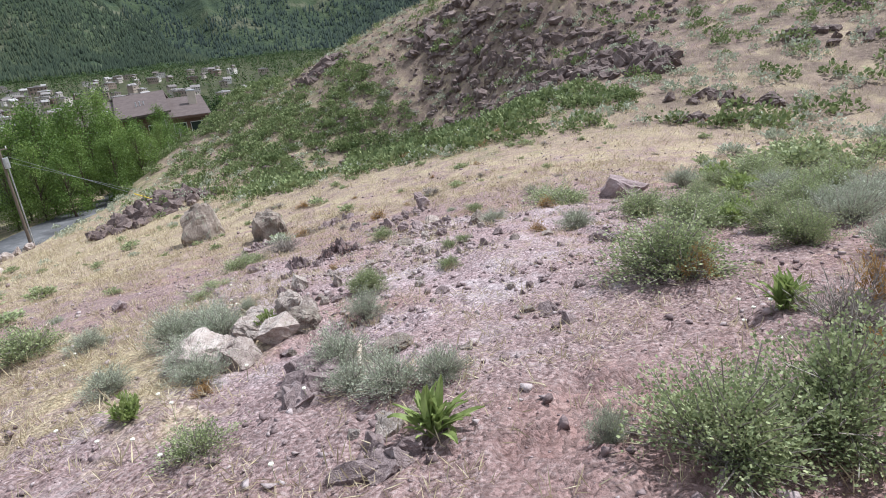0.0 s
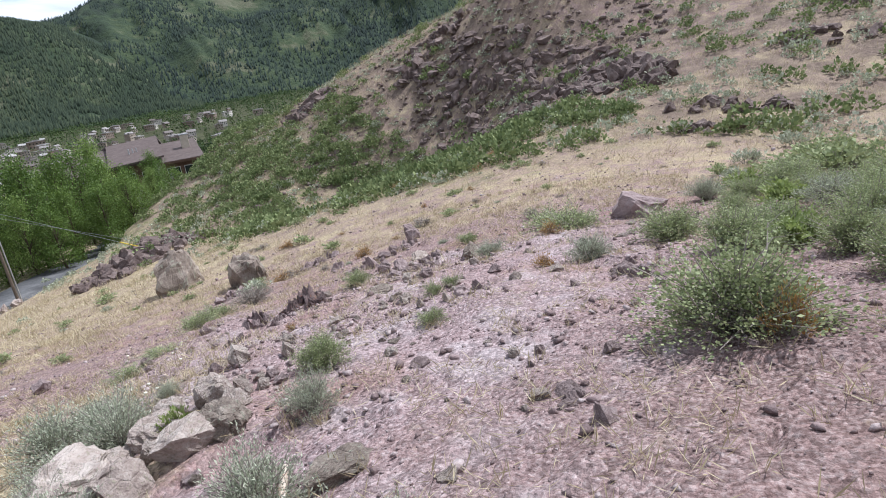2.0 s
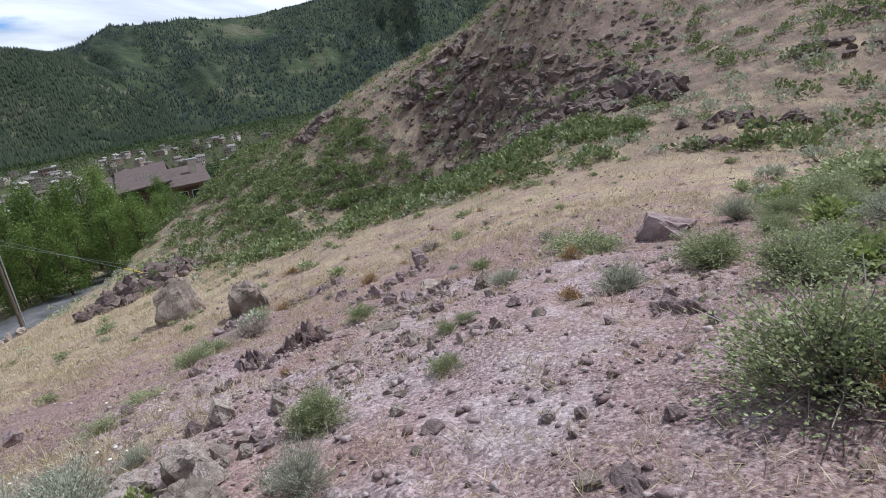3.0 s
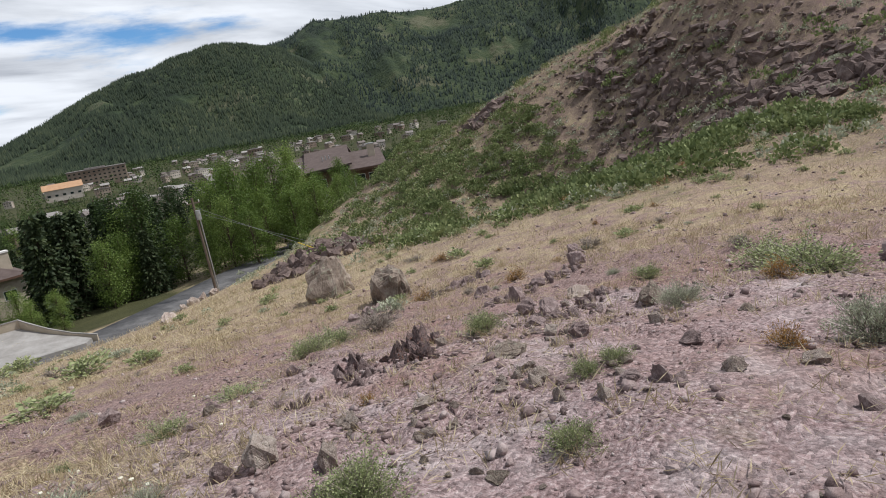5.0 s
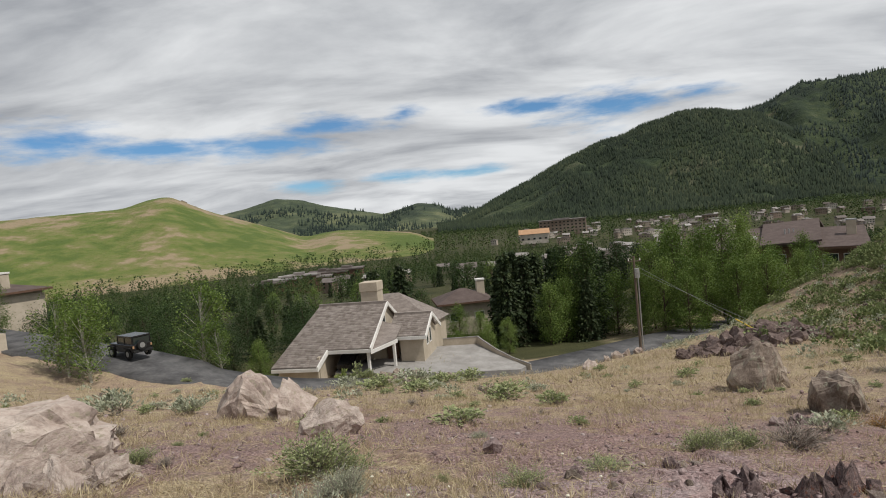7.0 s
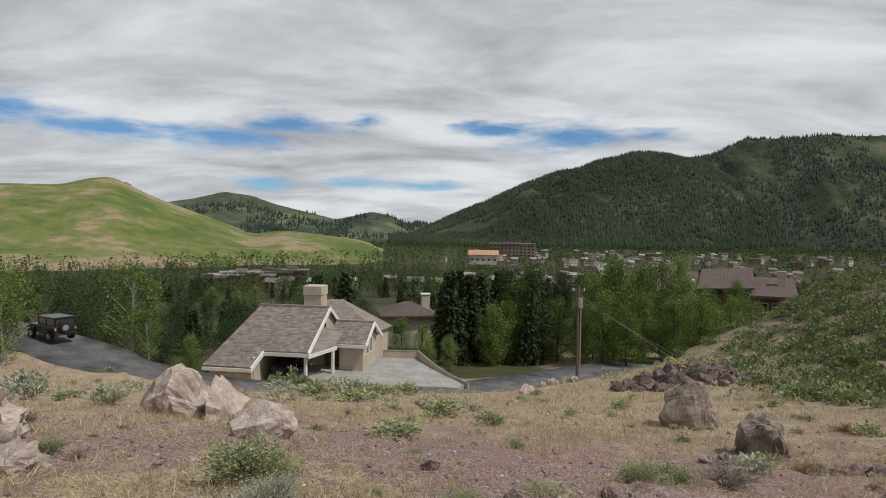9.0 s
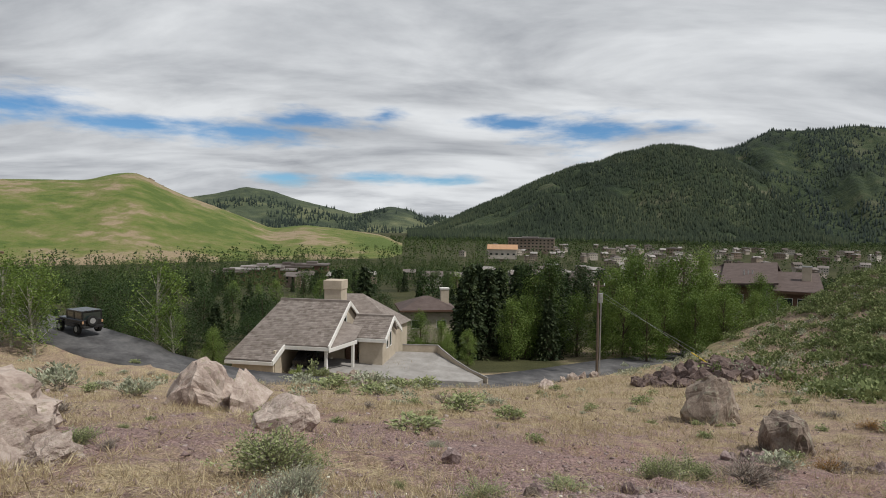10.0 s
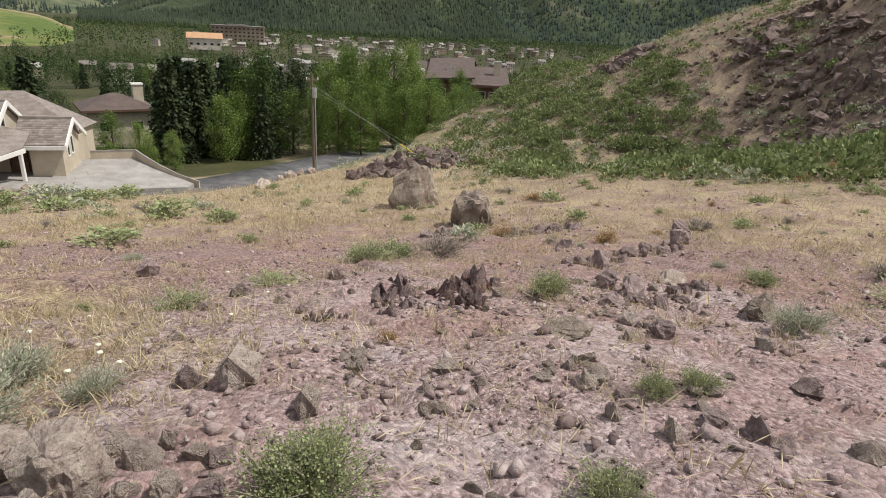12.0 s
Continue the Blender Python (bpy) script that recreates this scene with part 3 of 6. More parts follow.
hill_grid = mountain("grassy_hill", M["meadow"], "rounded green grassy hill with bare tan patches", 
    [(-95, 3), (-70, 4.2), (-50, 3.4), (-40, 2.7), (-32.4, 3.0), (-28.8, 3.1), (-27, 3.7), (-25.2, 3.95), (-24, 3.3), (-22, 2.3), (-18.5, 1.0), (-15.6, -0.12), (-14.1, -0.77), (-11.1, -0.4), (-8, -0.72), (-3.7, -1.3), (-2, -2.2)],
    520, 950, 11, 10, columns=300)
far_grid = mountain("far_hills", M["farhill"], "hazy blue-green hills closing the valley",
    [(-30, 0.6), (-24, 1.2), (-21.4, 1.9), (-19, 2.3), (-16.4, 3.0), (-14, 2.7), (-12, 2.0), (-9, 1.3), (-6.5, 0.7), (-5, 1.0), (-3.2, 1.45), (-1.5, 1.2), (0.2, 0.35), (1.6, 0.55), (3, 0.3), (6, 0.2)],
    2900, 4100, 21, 40, base=-75, columns=240)


# ---- rocks ----
def rock_bm(seed, points=15, cuts=3, jag=0.07, spike=0.0):
    """An angular broken rock about 2 wide: a hull of a few corners with chipped faces; spike draws it up into a leaning tooth."""
    rng = np.random.default_rng(seed)
    p = rng.normal(size=(points, 3))
    p /= np.linalg.norm(p, axis=1, keepdims=True)
    p *= rng.uniform(0.75, 1.1, (points, 1))
    if spike:
        up = np.clip(p[:, 2], 0, None)
        p[:, :2] *= (1 - 0.6 * np.clip(up, 0, 1))[:, None]
        p[:, 0] += up * rng.uniform(-0.5, 0.5) * spike
        p[:, 2] *= rng.uniform(0.8, 1.3)
    bm = bmesh.new()
    for q in p:
        bm.verts.new(q)
    made = bmesh.ops.convex_hull(bm, input=bm.verts[:])
    bmesh.ops.delete(bm, geom=[g for g in made["geom_interior"] if isinstance(g, bmesh.types.BMVert)], context="VERTS")
    if cuts:
        bmesh.ops.subdivide_edges(bm, edges=bm.edges[:], cuts=cuts, use_grid_fill=True)
        bmesh.ops.triangulate(bm, faces=bm.faces[:])
        off = Vector((seed * 3.1, seed * 1.7, 0))
        for v in bm.verts:
            q = v.co.copy()
            step = noise.cell(q * 2.6 + off) * 0.6
            v.co += q.normalized() * jag * (noise.turbulence(q * 2.0 + off, 3, True) - 0.6 + step + 0.5 * noise.noise(q * 7 + off))
    return bm


def rock_mesh(seed, mat, points=15, cuts=3, jag=0.07, spike=0.0):
    bm = rock_bm(seed, points, cuts, jag, spike)
    me = bpy.data.meshes.new("rock")
    bm.to_mesh(me)
    bm.free()
    me.materials.append(M[mat])
    return me


def rock_shape(seed, points):
    bm = rock_bm(seed, points, 0)
    bmesh.ops.triangulate(bm, faces=bm.faces[:])
    bm.verts.index_update()
    v = np.array([q.co for q in bm.verts]); f = np.array([[q.index for q in g.verts] for g in bm.faces])
    bm.free()
    return v, f


ROCKS = {}
for mat_ in ("rock_dark", "rock_grey", "rock_pale", "rock_red", "rock_crag"):
    ROCKS[mat_] = [rock_mesh(10 + k, mat_, 13 + 2 * k, 3, 0.13) for k in range(6)]
    ROCKS[mat_ + "_far"] = [rock_mesh(70 + k, mat_, 15 + 2 * k, 1, 0.16) for k in range(5)]
    ROCKS[mat_ + "_dome"] = [rock_mesh(90 + k, mat_, 42, 3, 0.13) for k in range(3)]
    ROCKS[mat_ + "_tooth"] = [rock_mesh(40 + k, mat_, 13, 3, 0.11, 1.0) for k in range(5)]


def boulder(x, y, w, h, mat, label, group="rocks on the slope", deep=None, turn=None, lean=(0, 0), name="boulder", seed=0, tooth=False, form=""):
    rng = random.Random(int(x * 131 + y * 71) + seed)
    ob = new(name, rng.choice(ROCKS[mat + ("_tooth" if tooth else form)]))
    deep = deep or w * rng.uniform(0.7, 1.0)
    z = height_at(x, y)
    ob.matrix_basis = pose(x, y, z + h * (0.22 if w > 0.3 else 0.04), lean[0], lean[1], rng.uniform(0, 360) if turn is None else turn)
    ob.scale = (w * 0.56, deep * 0.56, h * 0.72)
    return tagged(ob, label, "rock", group)


def outcrop(x, y, w, d, h, n, mat, label, turn=0.0, size=(0.3, 0.7), tooth=0.7, seed=0, thin=1.0):
    """A crag of many broken rocks that come out of the ground together."""
    rng = random.Random(seed + 5)
    base = thing("rock_outcrop", x, y, height_at(x, y), 0, label, "rock outcrop", "outcrops of bedrock")
    c, s = math.cos(radians(turn)), math.sin(radians(turn))
    for _ in range(n):
        while True:
            u, v = rng.uniform(-1, 1), rng.uniform(-1, 1)
            if u * u + v * v < 1:
                break
        px, py = x + (u * w * c - v * d * s) / 2, y + (u * w * s + v * d * c) / 2
        k = rng.uniform(*size) * h
        fall = 1 - 0.55 * math.hypot(u, v)
        far = math.hypot(x - 7, y - 3) > 24
        ob = new("rock", rng.choice(ROCKS[mat + "_far"] if far else ROCKS[mat + "_tooth"] if rng.random() < tooth else ROCKS[mat]))
        ob.parent = base
        ob.matrix_basis = pose(px - x, py - y, height_at(px, py) - height_at(x, y) + k * 0.1, rng.uniform(-25, 25), rng.uniform(-25, 25), rng.uniform(0, 360))
        ob.scale = (k * rng.uniform(0.6, 1.3) * thin, k * rng.uniform(0.4, 0.8) * thin, k * fall * rng.uniform(0.8, 1.3))
    return base


# crags
outcrop(10.35, 8.45, 1.05, 0.7, 0.5, 24, "rock_red", "jagged dark bedrock with rust red lichen, beside the trail", 20, (0.35, 0.8), 1.0, 1, 0.42)
outcrop(9.55, 8.75, 0.85, 0.55, 0.42, 20, "rock_dark", "low jagged dark rock teeth in bare gravel", 60, (0.3, 0.8), 1.0, 2, 0.42)
outcrop(9.85, 7.6, 1.3, 0.4, 0.36, 20, "rock_red", "thin fin of dark rust stained bedrock", 66, (0.3, 0.8), 1.0, 31, 0.45)
outcrop(9.15, 7.85, 1.1, 0.4, 0.3, 18, "rock_dark", "thin fin of dark broken bedrock", 70, (0.3, 0.8), 1.0, 32, 0.45)
outcrop(8.1, 6.2, 0.7, 0.3, 0.13, 12, "rock_pale", "low grey ledge breaking through gravel", 40, (0.3, 0.8), 0.5, 33, 0.8)
outcrop(11.9, 7.0, 1.0, 0.4, 0.28, 16, "rock_dark", "low ridge of dark broken stones", -30, (0.3, 0.8), 0.4, 34, 0.7)
outcrop(9.5, 5.55, 0.6, 0.4, 0.16, 12, "rock_pale", "cluster of pale angular blocks on the trail", 30, (0.4, 0.9), 0.0, 35)
outcrop(8.5, 5.6, 0.6, 0.35, 0.13, 9, "rock_pale", "half buried lichened rocks in dry stalks", 10, (0.4, 0.9), 0.2, 36)
outcrop(8.4, 7.7, 0.45, 0.3, 0.22, 8, "rock_dark", "small dark upright rock shards in gravel", 0, (0.4, 0.8), 1, 3, 0.5)
outcrop(13.2, 7.6, 1.3, 0.6, 0.28, 22, "rock_dark", "low broken dark ledge across the gravel", 30, (0.25, 0.7), 0.5, 4, 0.7)
outcrop(14.3, 10.5, 2.0, 0.9, 0.36, 22, "rock_dark", "low dark ledge of broken rock", 15, (0.25, 0.8), 0.5, 5, 0.7)
outcrop(16.8, 11.3, 2.2, 1.0, 0.4, 22, "rock_dark", "row of dark rocks along a rise", 10, (0.25, 0.8), 0.5, 6, 0.7)
outcrop(10.3, 2.45, 0.7, 0.35, 0.24, 7, "rock_dark", "small dark ragged rock in bare soil", 70, (0.4, 0.8), 0.6, 7)
outcrop(7.08, 1.98, 0.45, 0.3, 0.16, 6, "rock_dark", "cluster of dark loose rocks on the trail", 20, (0.4, 0.7), 0.1, 8)
outcrop(4.95, 3.45, 0.85, 0.5, 0.28, 9, "rock_dark", "dark broken rock face under sagebrush", 40, (0.5, 0.9), 0.4, 9)
outcrop(4.15, 1.95, 0.55, 0.5, 0.26, 6, "rock_dark", "dark lichened rock beside a leafy plant", 10, (0.5, 0.9), 0.2, 10)
outcrop(29.3, 47.6, 14, 8.5, 0.95, 240, "rock_crag", "broad crag of dark purplish bedrock below the hill", 20, (0.4, 1.0), 0.45, 11)
outcrop(59.0, 29.0, 33, 11, 1.5, 300, "rock_crag", "long dark crag high on the hillside", 65, (0.2, 0.8), 0.4, 12)
outcrop(51.5, 14.5, 11, 6, 1.5, 90, "rock_crag", "dark crag with fallen blocks on the hillside", 40, (0.2, 0.8), 0.4, 13)
outcrop(40.5, 6.0, 7, 2.6, 0.7, 26, "rock_crag", "low dark ledge in the dry grass", 85, (0.4, 1.0), 0.3, 14)
outcrop(35.5, 5.8, 2.6, 1.5, 0.75, 9, "rock_crag", "small dark rock pile in dry grass", 85, (0.4, 0.9), 0.3, 15)
outcrop(66.5, 63.5, 8, 5, 2.0, 44, "rock_crag", "dark rocks along the hill's shoulder", 120, (0.2, 0.8), 0.4, 16)
outcrop(3.0, 46.5, 7, 3, 1.2, 26, "rock_grey", "grey rocks at the brink above the road", 5, (0.4, 1.0), 0.3, 17)
outcrop(0.6, 10.3, 3.2, 1.8, 0.85, 70, "rock_pale", "lichened pale brown ledge of bedrock", 160, (0.2, 0.75), 0.25, 18)
outcrop(-0.4, 8.6, 2.4, 1.8, 0.9, 50, "rock_grey", "weathered lichened ledge of bedrock", 150, (0.2, 0.8), 0.2, 19)
outcrop(53.0, 2.0, 7, 3, 0.8, 18, "rock_crag", "dark stony ledge on the open slope", 90, (0.4, 1.0), 0.3, 20)
outcrop(60.0, -3.0, 9, 3, 1.0, 18, "rock_crag", "dark stony ledge high on the slope", 95, (0.4, 1.0), 0.3, 21)
outcrop(69.0, 45.0, 12, 8, 1.4, 50, "rock_crag", "scattered dark crags near the hilltop", 100, (0.4, 1.0), 0.4, 22)

# single boulders
boulder(16.9, 23.2, 2.15, 1.9, "rock_grey", "large upright grey boulder with lichen in dry grass", deep=1.7, turn=30, seed=3, form="_dome")
boulder(16.1, 17.7, 1.5, 1.3, "rock_grey", "rough grey brown boulder beside the trail", deep=1.2, turn=70, seed=1, form="_dome")
boulder(-0.3, 11.7, 2.8, 1.2, "rock_pale", "broad lichened hump of pale bedrock", deep=1.7, turn=10, seed=6, form="_dome")
outcrop(14.3, 16.2, 1.9, 0.7, 0.5, 26, "rock_dark", "dark broken rocks between two grey boulders", 10, (0.3, 0.8), 0.2, 41, 0.9)
outcrop(17.3, 15.6, 2.4, 0.9, 0.35, 30, "rock_dark", "row of dark stones along the trail's far edge", -15, (0.3, 0.8), 0.2, 42, 0.9)
outcrop(5.1, 3.55, 0.9, 0.35, 0.34, 14, "rock_dark", "dark rust stained rock face below sagebrush", 35, (0.4, 0.9), 0.2, 43)
boulder(3.7, 15.1, 1.4, 0.85, "rock_pale", "pale flat faced boulder on the slope", deep=1.1, turn=15, seed=4)
boulder(1.9, 18.4, 1.7, 1.25, "rock_pale", "pale lichened boulder on the slope", turn=50, seed=2)
boulder(0.45, 19.2, 2.1, 1.55, "rock_pale", "broad rounded boulder spotted with lichen", deep=1.9, turn=0, seed=5, form="_dome")
boulder(13.2, 6.5, 0.85, 0.5, "rock_grey", "leaning grey rock with sagebrush behind it", turn=20, seed=7, tooth=True)
boulder(15.9, 4.05, 1.25, 0.75, "rock_dark", "dark purplish boulder in sagebrush", turn=80, seed=9)
for px_, py_, w_, h_, t_ in ((5.8, 4.85, 0.6, 0.32, 20), (6.15, 4.85, 0.5, 0.28, 60), (6.45, 5.02, 0.34, 0.24, 10), (6.5, 5.45, 0.42, 0.34, 75), (5.5, 5.6, 0.5, 0.22, 0), (5.92, 5.5, 0.6, 0.26, 30), (5.1, 5.4, 0.9, 0.34, 50), (5.3, 4.95, 0.6, 0.3, 80), (6.2, 5.75, 0.4, 0.28, 15)):
    boulder(px_, py_, w_, h_, "rock_grey" if t_ == 60 else "rock_pale", "lichen covered boulder in a pile at the trail's edge", turn=t_, seed=2, form="_dome" if t_ > 40 else "")
boulder(6.72, 5.62, 0.2, 0.17, "rock_pale", "split pale pink rock among boulders", turn=30, seed=3)
boulder(6.82, 5.45, 0.2, 0.2, "rock_pale", "split pale pink rock among boulders", turn=75, seed=5)
boulder(6.95, 5.6, 0.12, 0.15, "rock_pale", "split pale pink rock among boulders", turn=140, seed=6)
boulder(9.4, 4.62, 0.22, 0.17, "rock_pale", "blocky pale pink rock on the trail", turn=30, seed=11)
boulder(9.3, 4.95, 0.14, 0.14, "rock_pale", "small pale rock on the trail", turn=80, seed=12)
boulder(6.8, 1.7, 0.27, 0.15, "rock_dark", "reddish dark rock on the trail", turn=10, seed=13)
boulder(12.1, 7.5, 0.45, 0.26, "rock_dark", "dark block lying on gravel", turn=40, seed=14)
boulder(13.5, 8.1, 0.6, 0.34, "rock_pale", "wedge of rock with a pale face", turn=30, seed=15)
for px_, py_, w_ in ((6.6, 5.3, 0.16), (6.75, 5.25, 0.14), (7.05, 5.45, 0.16), (6.9, 5.2, 0.18), (6.3, 5.25, 0.16), (5.7, 5.25, 0.2), (6.0, 5.2, 0.16), (7.1, 5.2, 0.12)):
    boulder(px_, py_, w_, w_ * 0.8, "rock_pale", "pale lichened rock in a pile of boulders", seed=16)
boulder(16.3, 48.0, 1.7, 1.0, "rock_pale", "white boulder beside the road", "boulders along the road", seed=17)
for px_, py_, w_ in ((22.3, 63.5, 1.3), (23.6, 64.3, 1.6), (25.0, 65.2, 1.5), (21.0, 62.3, 1.0)):
    boulder(px_, py_, w_, 0.95, "rock_pale", "white boulder at the foot of the pole", "boulders along the road", seed=18)
for px_, py_, w_, h_, m_ in ((7.12, 2.26, 0.2, 0.1, "rock_pale"), (7.79, 2.84, 0.14, 0.1, "rock_pale"), (7.88, 2.62, 0.14, 0.12, "rock_dark"), (7.9, 1.98, 0.16, 0.11, "rock_dark"),
        (7.12, 6.3, 0.18, 0.2, "rock_dark"), (7.05, 5.12, 0.2, 0.12, "rock_dark"), (5.95, 3.2, 0.55, 0.16, "rock_grey"), (5.97, 2.36, 0.16, 0.09, "rock_pale"), 
        (12.1, 7.85, 0.36, 0.26, "rock_dark"), (9.75, 4.6, 0.2, 0.12, "rock_dark"), (7.05, 11.2, 0.34, 0.24, "rock_dark"), (8.68, 5.88, 0.22, 0.1, "rock_pale"), (7.68, 5.72, 0.22, 0.2, "rock_pale"),
        (7.4, 6.25, 0.34, 0.26, "rock_pale"), (10.05, 6.25, 0.5, 0.12, "rock_grey"), (8.3, 6.45, 0.13, 0.12, "rock_pale"), (18.0, 11.6, 0.6, 0.4, "rock_dark"), (10.8, 5.9, 0.3, 0.2, "rock_dark"),
        (11.2, 6.9, 0.3, 0.16, "rock_dark"), (10.9, 4.7, 0.26, 0.16, "rock_dark"), (9.9, 4.3, 0.2, 0.12, "rock_dark"), (10.2, 4.0, 0.22, 0.14, "rock_pale"), (10.6, 3.6, 0.24, 0.14, "rock_pale"),
        (20.0, 13.2, 0.7, 0.4, "rock_dark"), (13.6, 9.6, 0.5, 0.35, "rock_dark"), (15.3, 12.4, 0.5, 0.35, "rock_dark"), (9.2, 9.7, 0.25, 0.2, "rock_dark"), (8.0, 9.6, 0.2, 0.14, "rock_dark")):
    boulder(px_, py_, w_, h_, m_, "loose angular stone on the trail" if w_ < 0.3 else "angular rock lying in gravel", "loose stones", name="stone")

# more loose stones that can be told apart
rs = random.Random(4)
count = 0
while count < 240:
    a_, r_ = rs.uniform(0, 6.283), rs.uniform(0, 1) ** 0.6
    px_, py_ = 10.3 + 5.2 * r_ * math.cos(a_), 5.6 + 4.6 * r_ * math.sin(a_)
    if px_ < 6.9 and py_ < 3.2:
        continue
    w_ = 0.05 + 0.17 * rs.random() ** 2.4
    boulder(px_, py_, w_, w_ * rs.uniform(0.4, 0.8), rs.choice(["rock_dark", "rock_pale", "rock_pale", "rock_grey"]), "loose angular stone on the trail", "loose stones", name="stone")
    count += 1


def scatter_stones(n, points, low, high, seed, power, reach, cx=8.5, cy=5.5, hole=0.0, mat="stone", bury=0.25, thresh=-0.35):
    """Gravel and small stones, thickest on the bare ground."""
    rng = np.random.default_rng(seed)
    shapes = [rock_shape(200 + k, points) for k in range(8)]
    V, T, got, at = [], [], 0, 0
    while got < n:
        r = hole + (reach - hole) * rng.random() ** power
        a = rng.random() * 6.283
        x, y = cx + r * math.cos(a), cy + r * math.sin(a)
        if hole and r < hole * 1.6 and rng.random() < 0.6:
            continue
        if mat == "stone" and rng.random() < float(fields(np.array(x), np.array(y))[0]) * 0.8 or noise.noise(Vector((x, y, 4)) * 0.9) < thresh:
            continue
        s = low + (high - low) * rng.random() ** 3
        c, q = math.cos(a * 7), math.sin(a * 7)
        v, F = shapes[got % 8]
        v = v * (s * rng.uniform(0.7, 1.3), s * rng.uniform(0.6, 1.0), s * rng.uniform(0.4, 0.8))
        v = np.stack([v[:, 0] * c - v[:, 1] * q, v[:, 0] * q + v[:, 1] * c, v[:, 2]], -1) + (x, y, height_at(x, y) + s * bury)
        T.append(F + at); V.append(v)
        at += len(v)
        got += 1
    return mesh_of("gravel", np.concatenate(V), np.concatenate(T), M[mat])


tagged(new("gravel", scatter_stones(19000, 6, 0.006, 0.026, 1, 0.72, 14)), "fine mauve gravel strewn over bare soil", "gravel", kind="stuff")
tagged(new("small_stones", scatter_stones(8500, 8, 0.016, 0.08, 2, 0.7, 32)), "small angular mauve and grey stones", "stones", kind="stuff")

tagged(new("rubble", scatter_stones(5200, 6, 0.014, 0.085, 9, 0.75, 17, 9.5, 7.5, thresh=0.05, bury=0.1)), "broken angular stones lying in drifts on the soil", "stones", kind="stuff")
tagged(new("loose_rocks", scatter_stones(1500, 9, 0.04, 0.16, 5, 0.6, 36, hole=8.0, bury=0.05)), "scattered loose rocks on the lower slope", "stones", kind="stuff")
tagged(new("hill_rubble", scatter_stones(1300, 10, 0.12, 0.6, 6, 0.6, 15, 59.0, 28.0, mat="rock_crag", bury=0.1)), "dark brown rubble round the hillside crag", "rubble", kind="stuff")
tagged(new("hill_rubble", scatter_stones(1100, 10, 0.12, 0.55, 7, 0.6, 24, 64.0, 50.0, mat="rock_crag", bury=0.1)), "dark brown rubble along the hill's crest", "rubble", kind="stuff")


# ---- shrubs, grass and plants ----
def cards(points, along, size, aspect, rng, bend=0.25):
    """Small leaf blades: a quad at each point, pointed roughly along a direction."""
    n = len(points)
    along = along + rng.normal(size=(n, 3)) * 0.55
    along /= np.linalg.norm(along, axis=1, keepdims=True)
    side = np.cross(along, rng.normal(size=(n, 3)))
    side /= np.linalg.norm(side, axis=1, keepdims=True)
    size = np.broadcast_to(np.asarray(size, float), (n,))[:, None] * rng.uniform(0.65, 1.35, (n, 1))
    mid = points + along * size * 0.5
    v = np.stack([points, mid + side * size * aspect * 0.5, points + along * size, mid - side * size * aspect * 0.5], 1)
    return v.reshape(-1, 3), np.arange(n * 4).reshape(n, 4)


def stems(starts, ends, r, sides=3):
    """Thin tapered rods from starts to ends."""
    starts, ends = np.asarray(starts, float), np.asarray(ends, float)
    r = np.broadcast_to(np.asarray(r, float), (len(starts),))
    d = ends - starts
    d /= np.linalg.norm(d, axis=1, keepdims=True) + 1e-9
    u = np.cross(d, (0.3, 0.5, 0.81)); u /= np.linalg.norm(u, axis=1, keepdims=True) + 1e-9
    w = np.cross(d, u)
    V, F = [], []
    for k in range(sides):
        a = 2 * math.pi * k / sides
        o = u * math.cos(a) + w * math.sin(a)
        V += [starts + o * r[:, None], ends + o * r[:, None] * 0.45]
    V = np.stack(V, 1)
    n = len(starts)
    for k in range(sides):
        j = (k + 1) % sides
        F.append(np.stack([2 * k + 0 * np.arange(n), 2 * j + 0 * np.arange(n), 2 * j + 1 + 0 * np.arange(n), 2 * k + 1 + 0 * np.arange(n)], -1) + (np.arange(n) * sides * 2)[:, None])
    return V.reshape(-1, 3), np.concatenate(F)


def shrub_meshes(seed, leaf_mat, lobes, leaves, leaf, aspect, upright=0.6, stem_r=0.006, lobe_r=0.26):
    """Foliage and stems of a shrub one metre wide and one high."""
    rng = np.random.default_rng(seed)
    a = rng.uniform(0, 6.283, lobes)
    e = np.arccos(rng.uniform(0.05, 1, lobes))
    r = rng.uniform(0.55, 1.0, lobes)
    cx, cy, cz = 0.36 * r * np.sin(e) * np.cos(a), 0.36 * r * np.sin(e) * np.sin(a), 0.18 + 0.62 * r * np.cos(e)
    centre = np.stack([cx, cy, cz], -1)
    twigs_to = np.repeat(centre, 5, 0) + rng.normal(size=(lobes * 5, 3)) * lobe_r * 0.55
    twigs_to[:, 2] = np.clip(twigs_to[:, 2], 0.06, 1.05)
    twigs_from = np.repeat(centre, 5, 0) * (0.55, 0.55, 0.5)
    pick = rng.integers(0, len(twigs_to), leaves)
    k = rng.uniform(0.35, 1.05, (leaves, 1))
    pts = twigs_from[pick] * (1 - k) + twigs_to[pick] * k + rng.normal(size=(leaves, 3)) * lobe_r * 0.16
    pts[:, 2] = np.abs(pts[:, 2])
    out = pts - (0, 0, 0.1)
    out /= np.linalg.norm(out, axis=1, keepdims=True)
    v, f = cards(pts, out + (0, 0, upright), leaf, aspect, rng)
    foot = rng.normal(size=(len(twigs_from), 3)) * (0.03, 0.03, 0)
    sv, sf = stems(np.r_[foot, twigs_from], np.r_[twigs_from, twigs_to], stem_r)
    return mesh_of("foliage", v, f, M[leaf_mat]), mesh_of("stem", sv, sf, M["twig"])


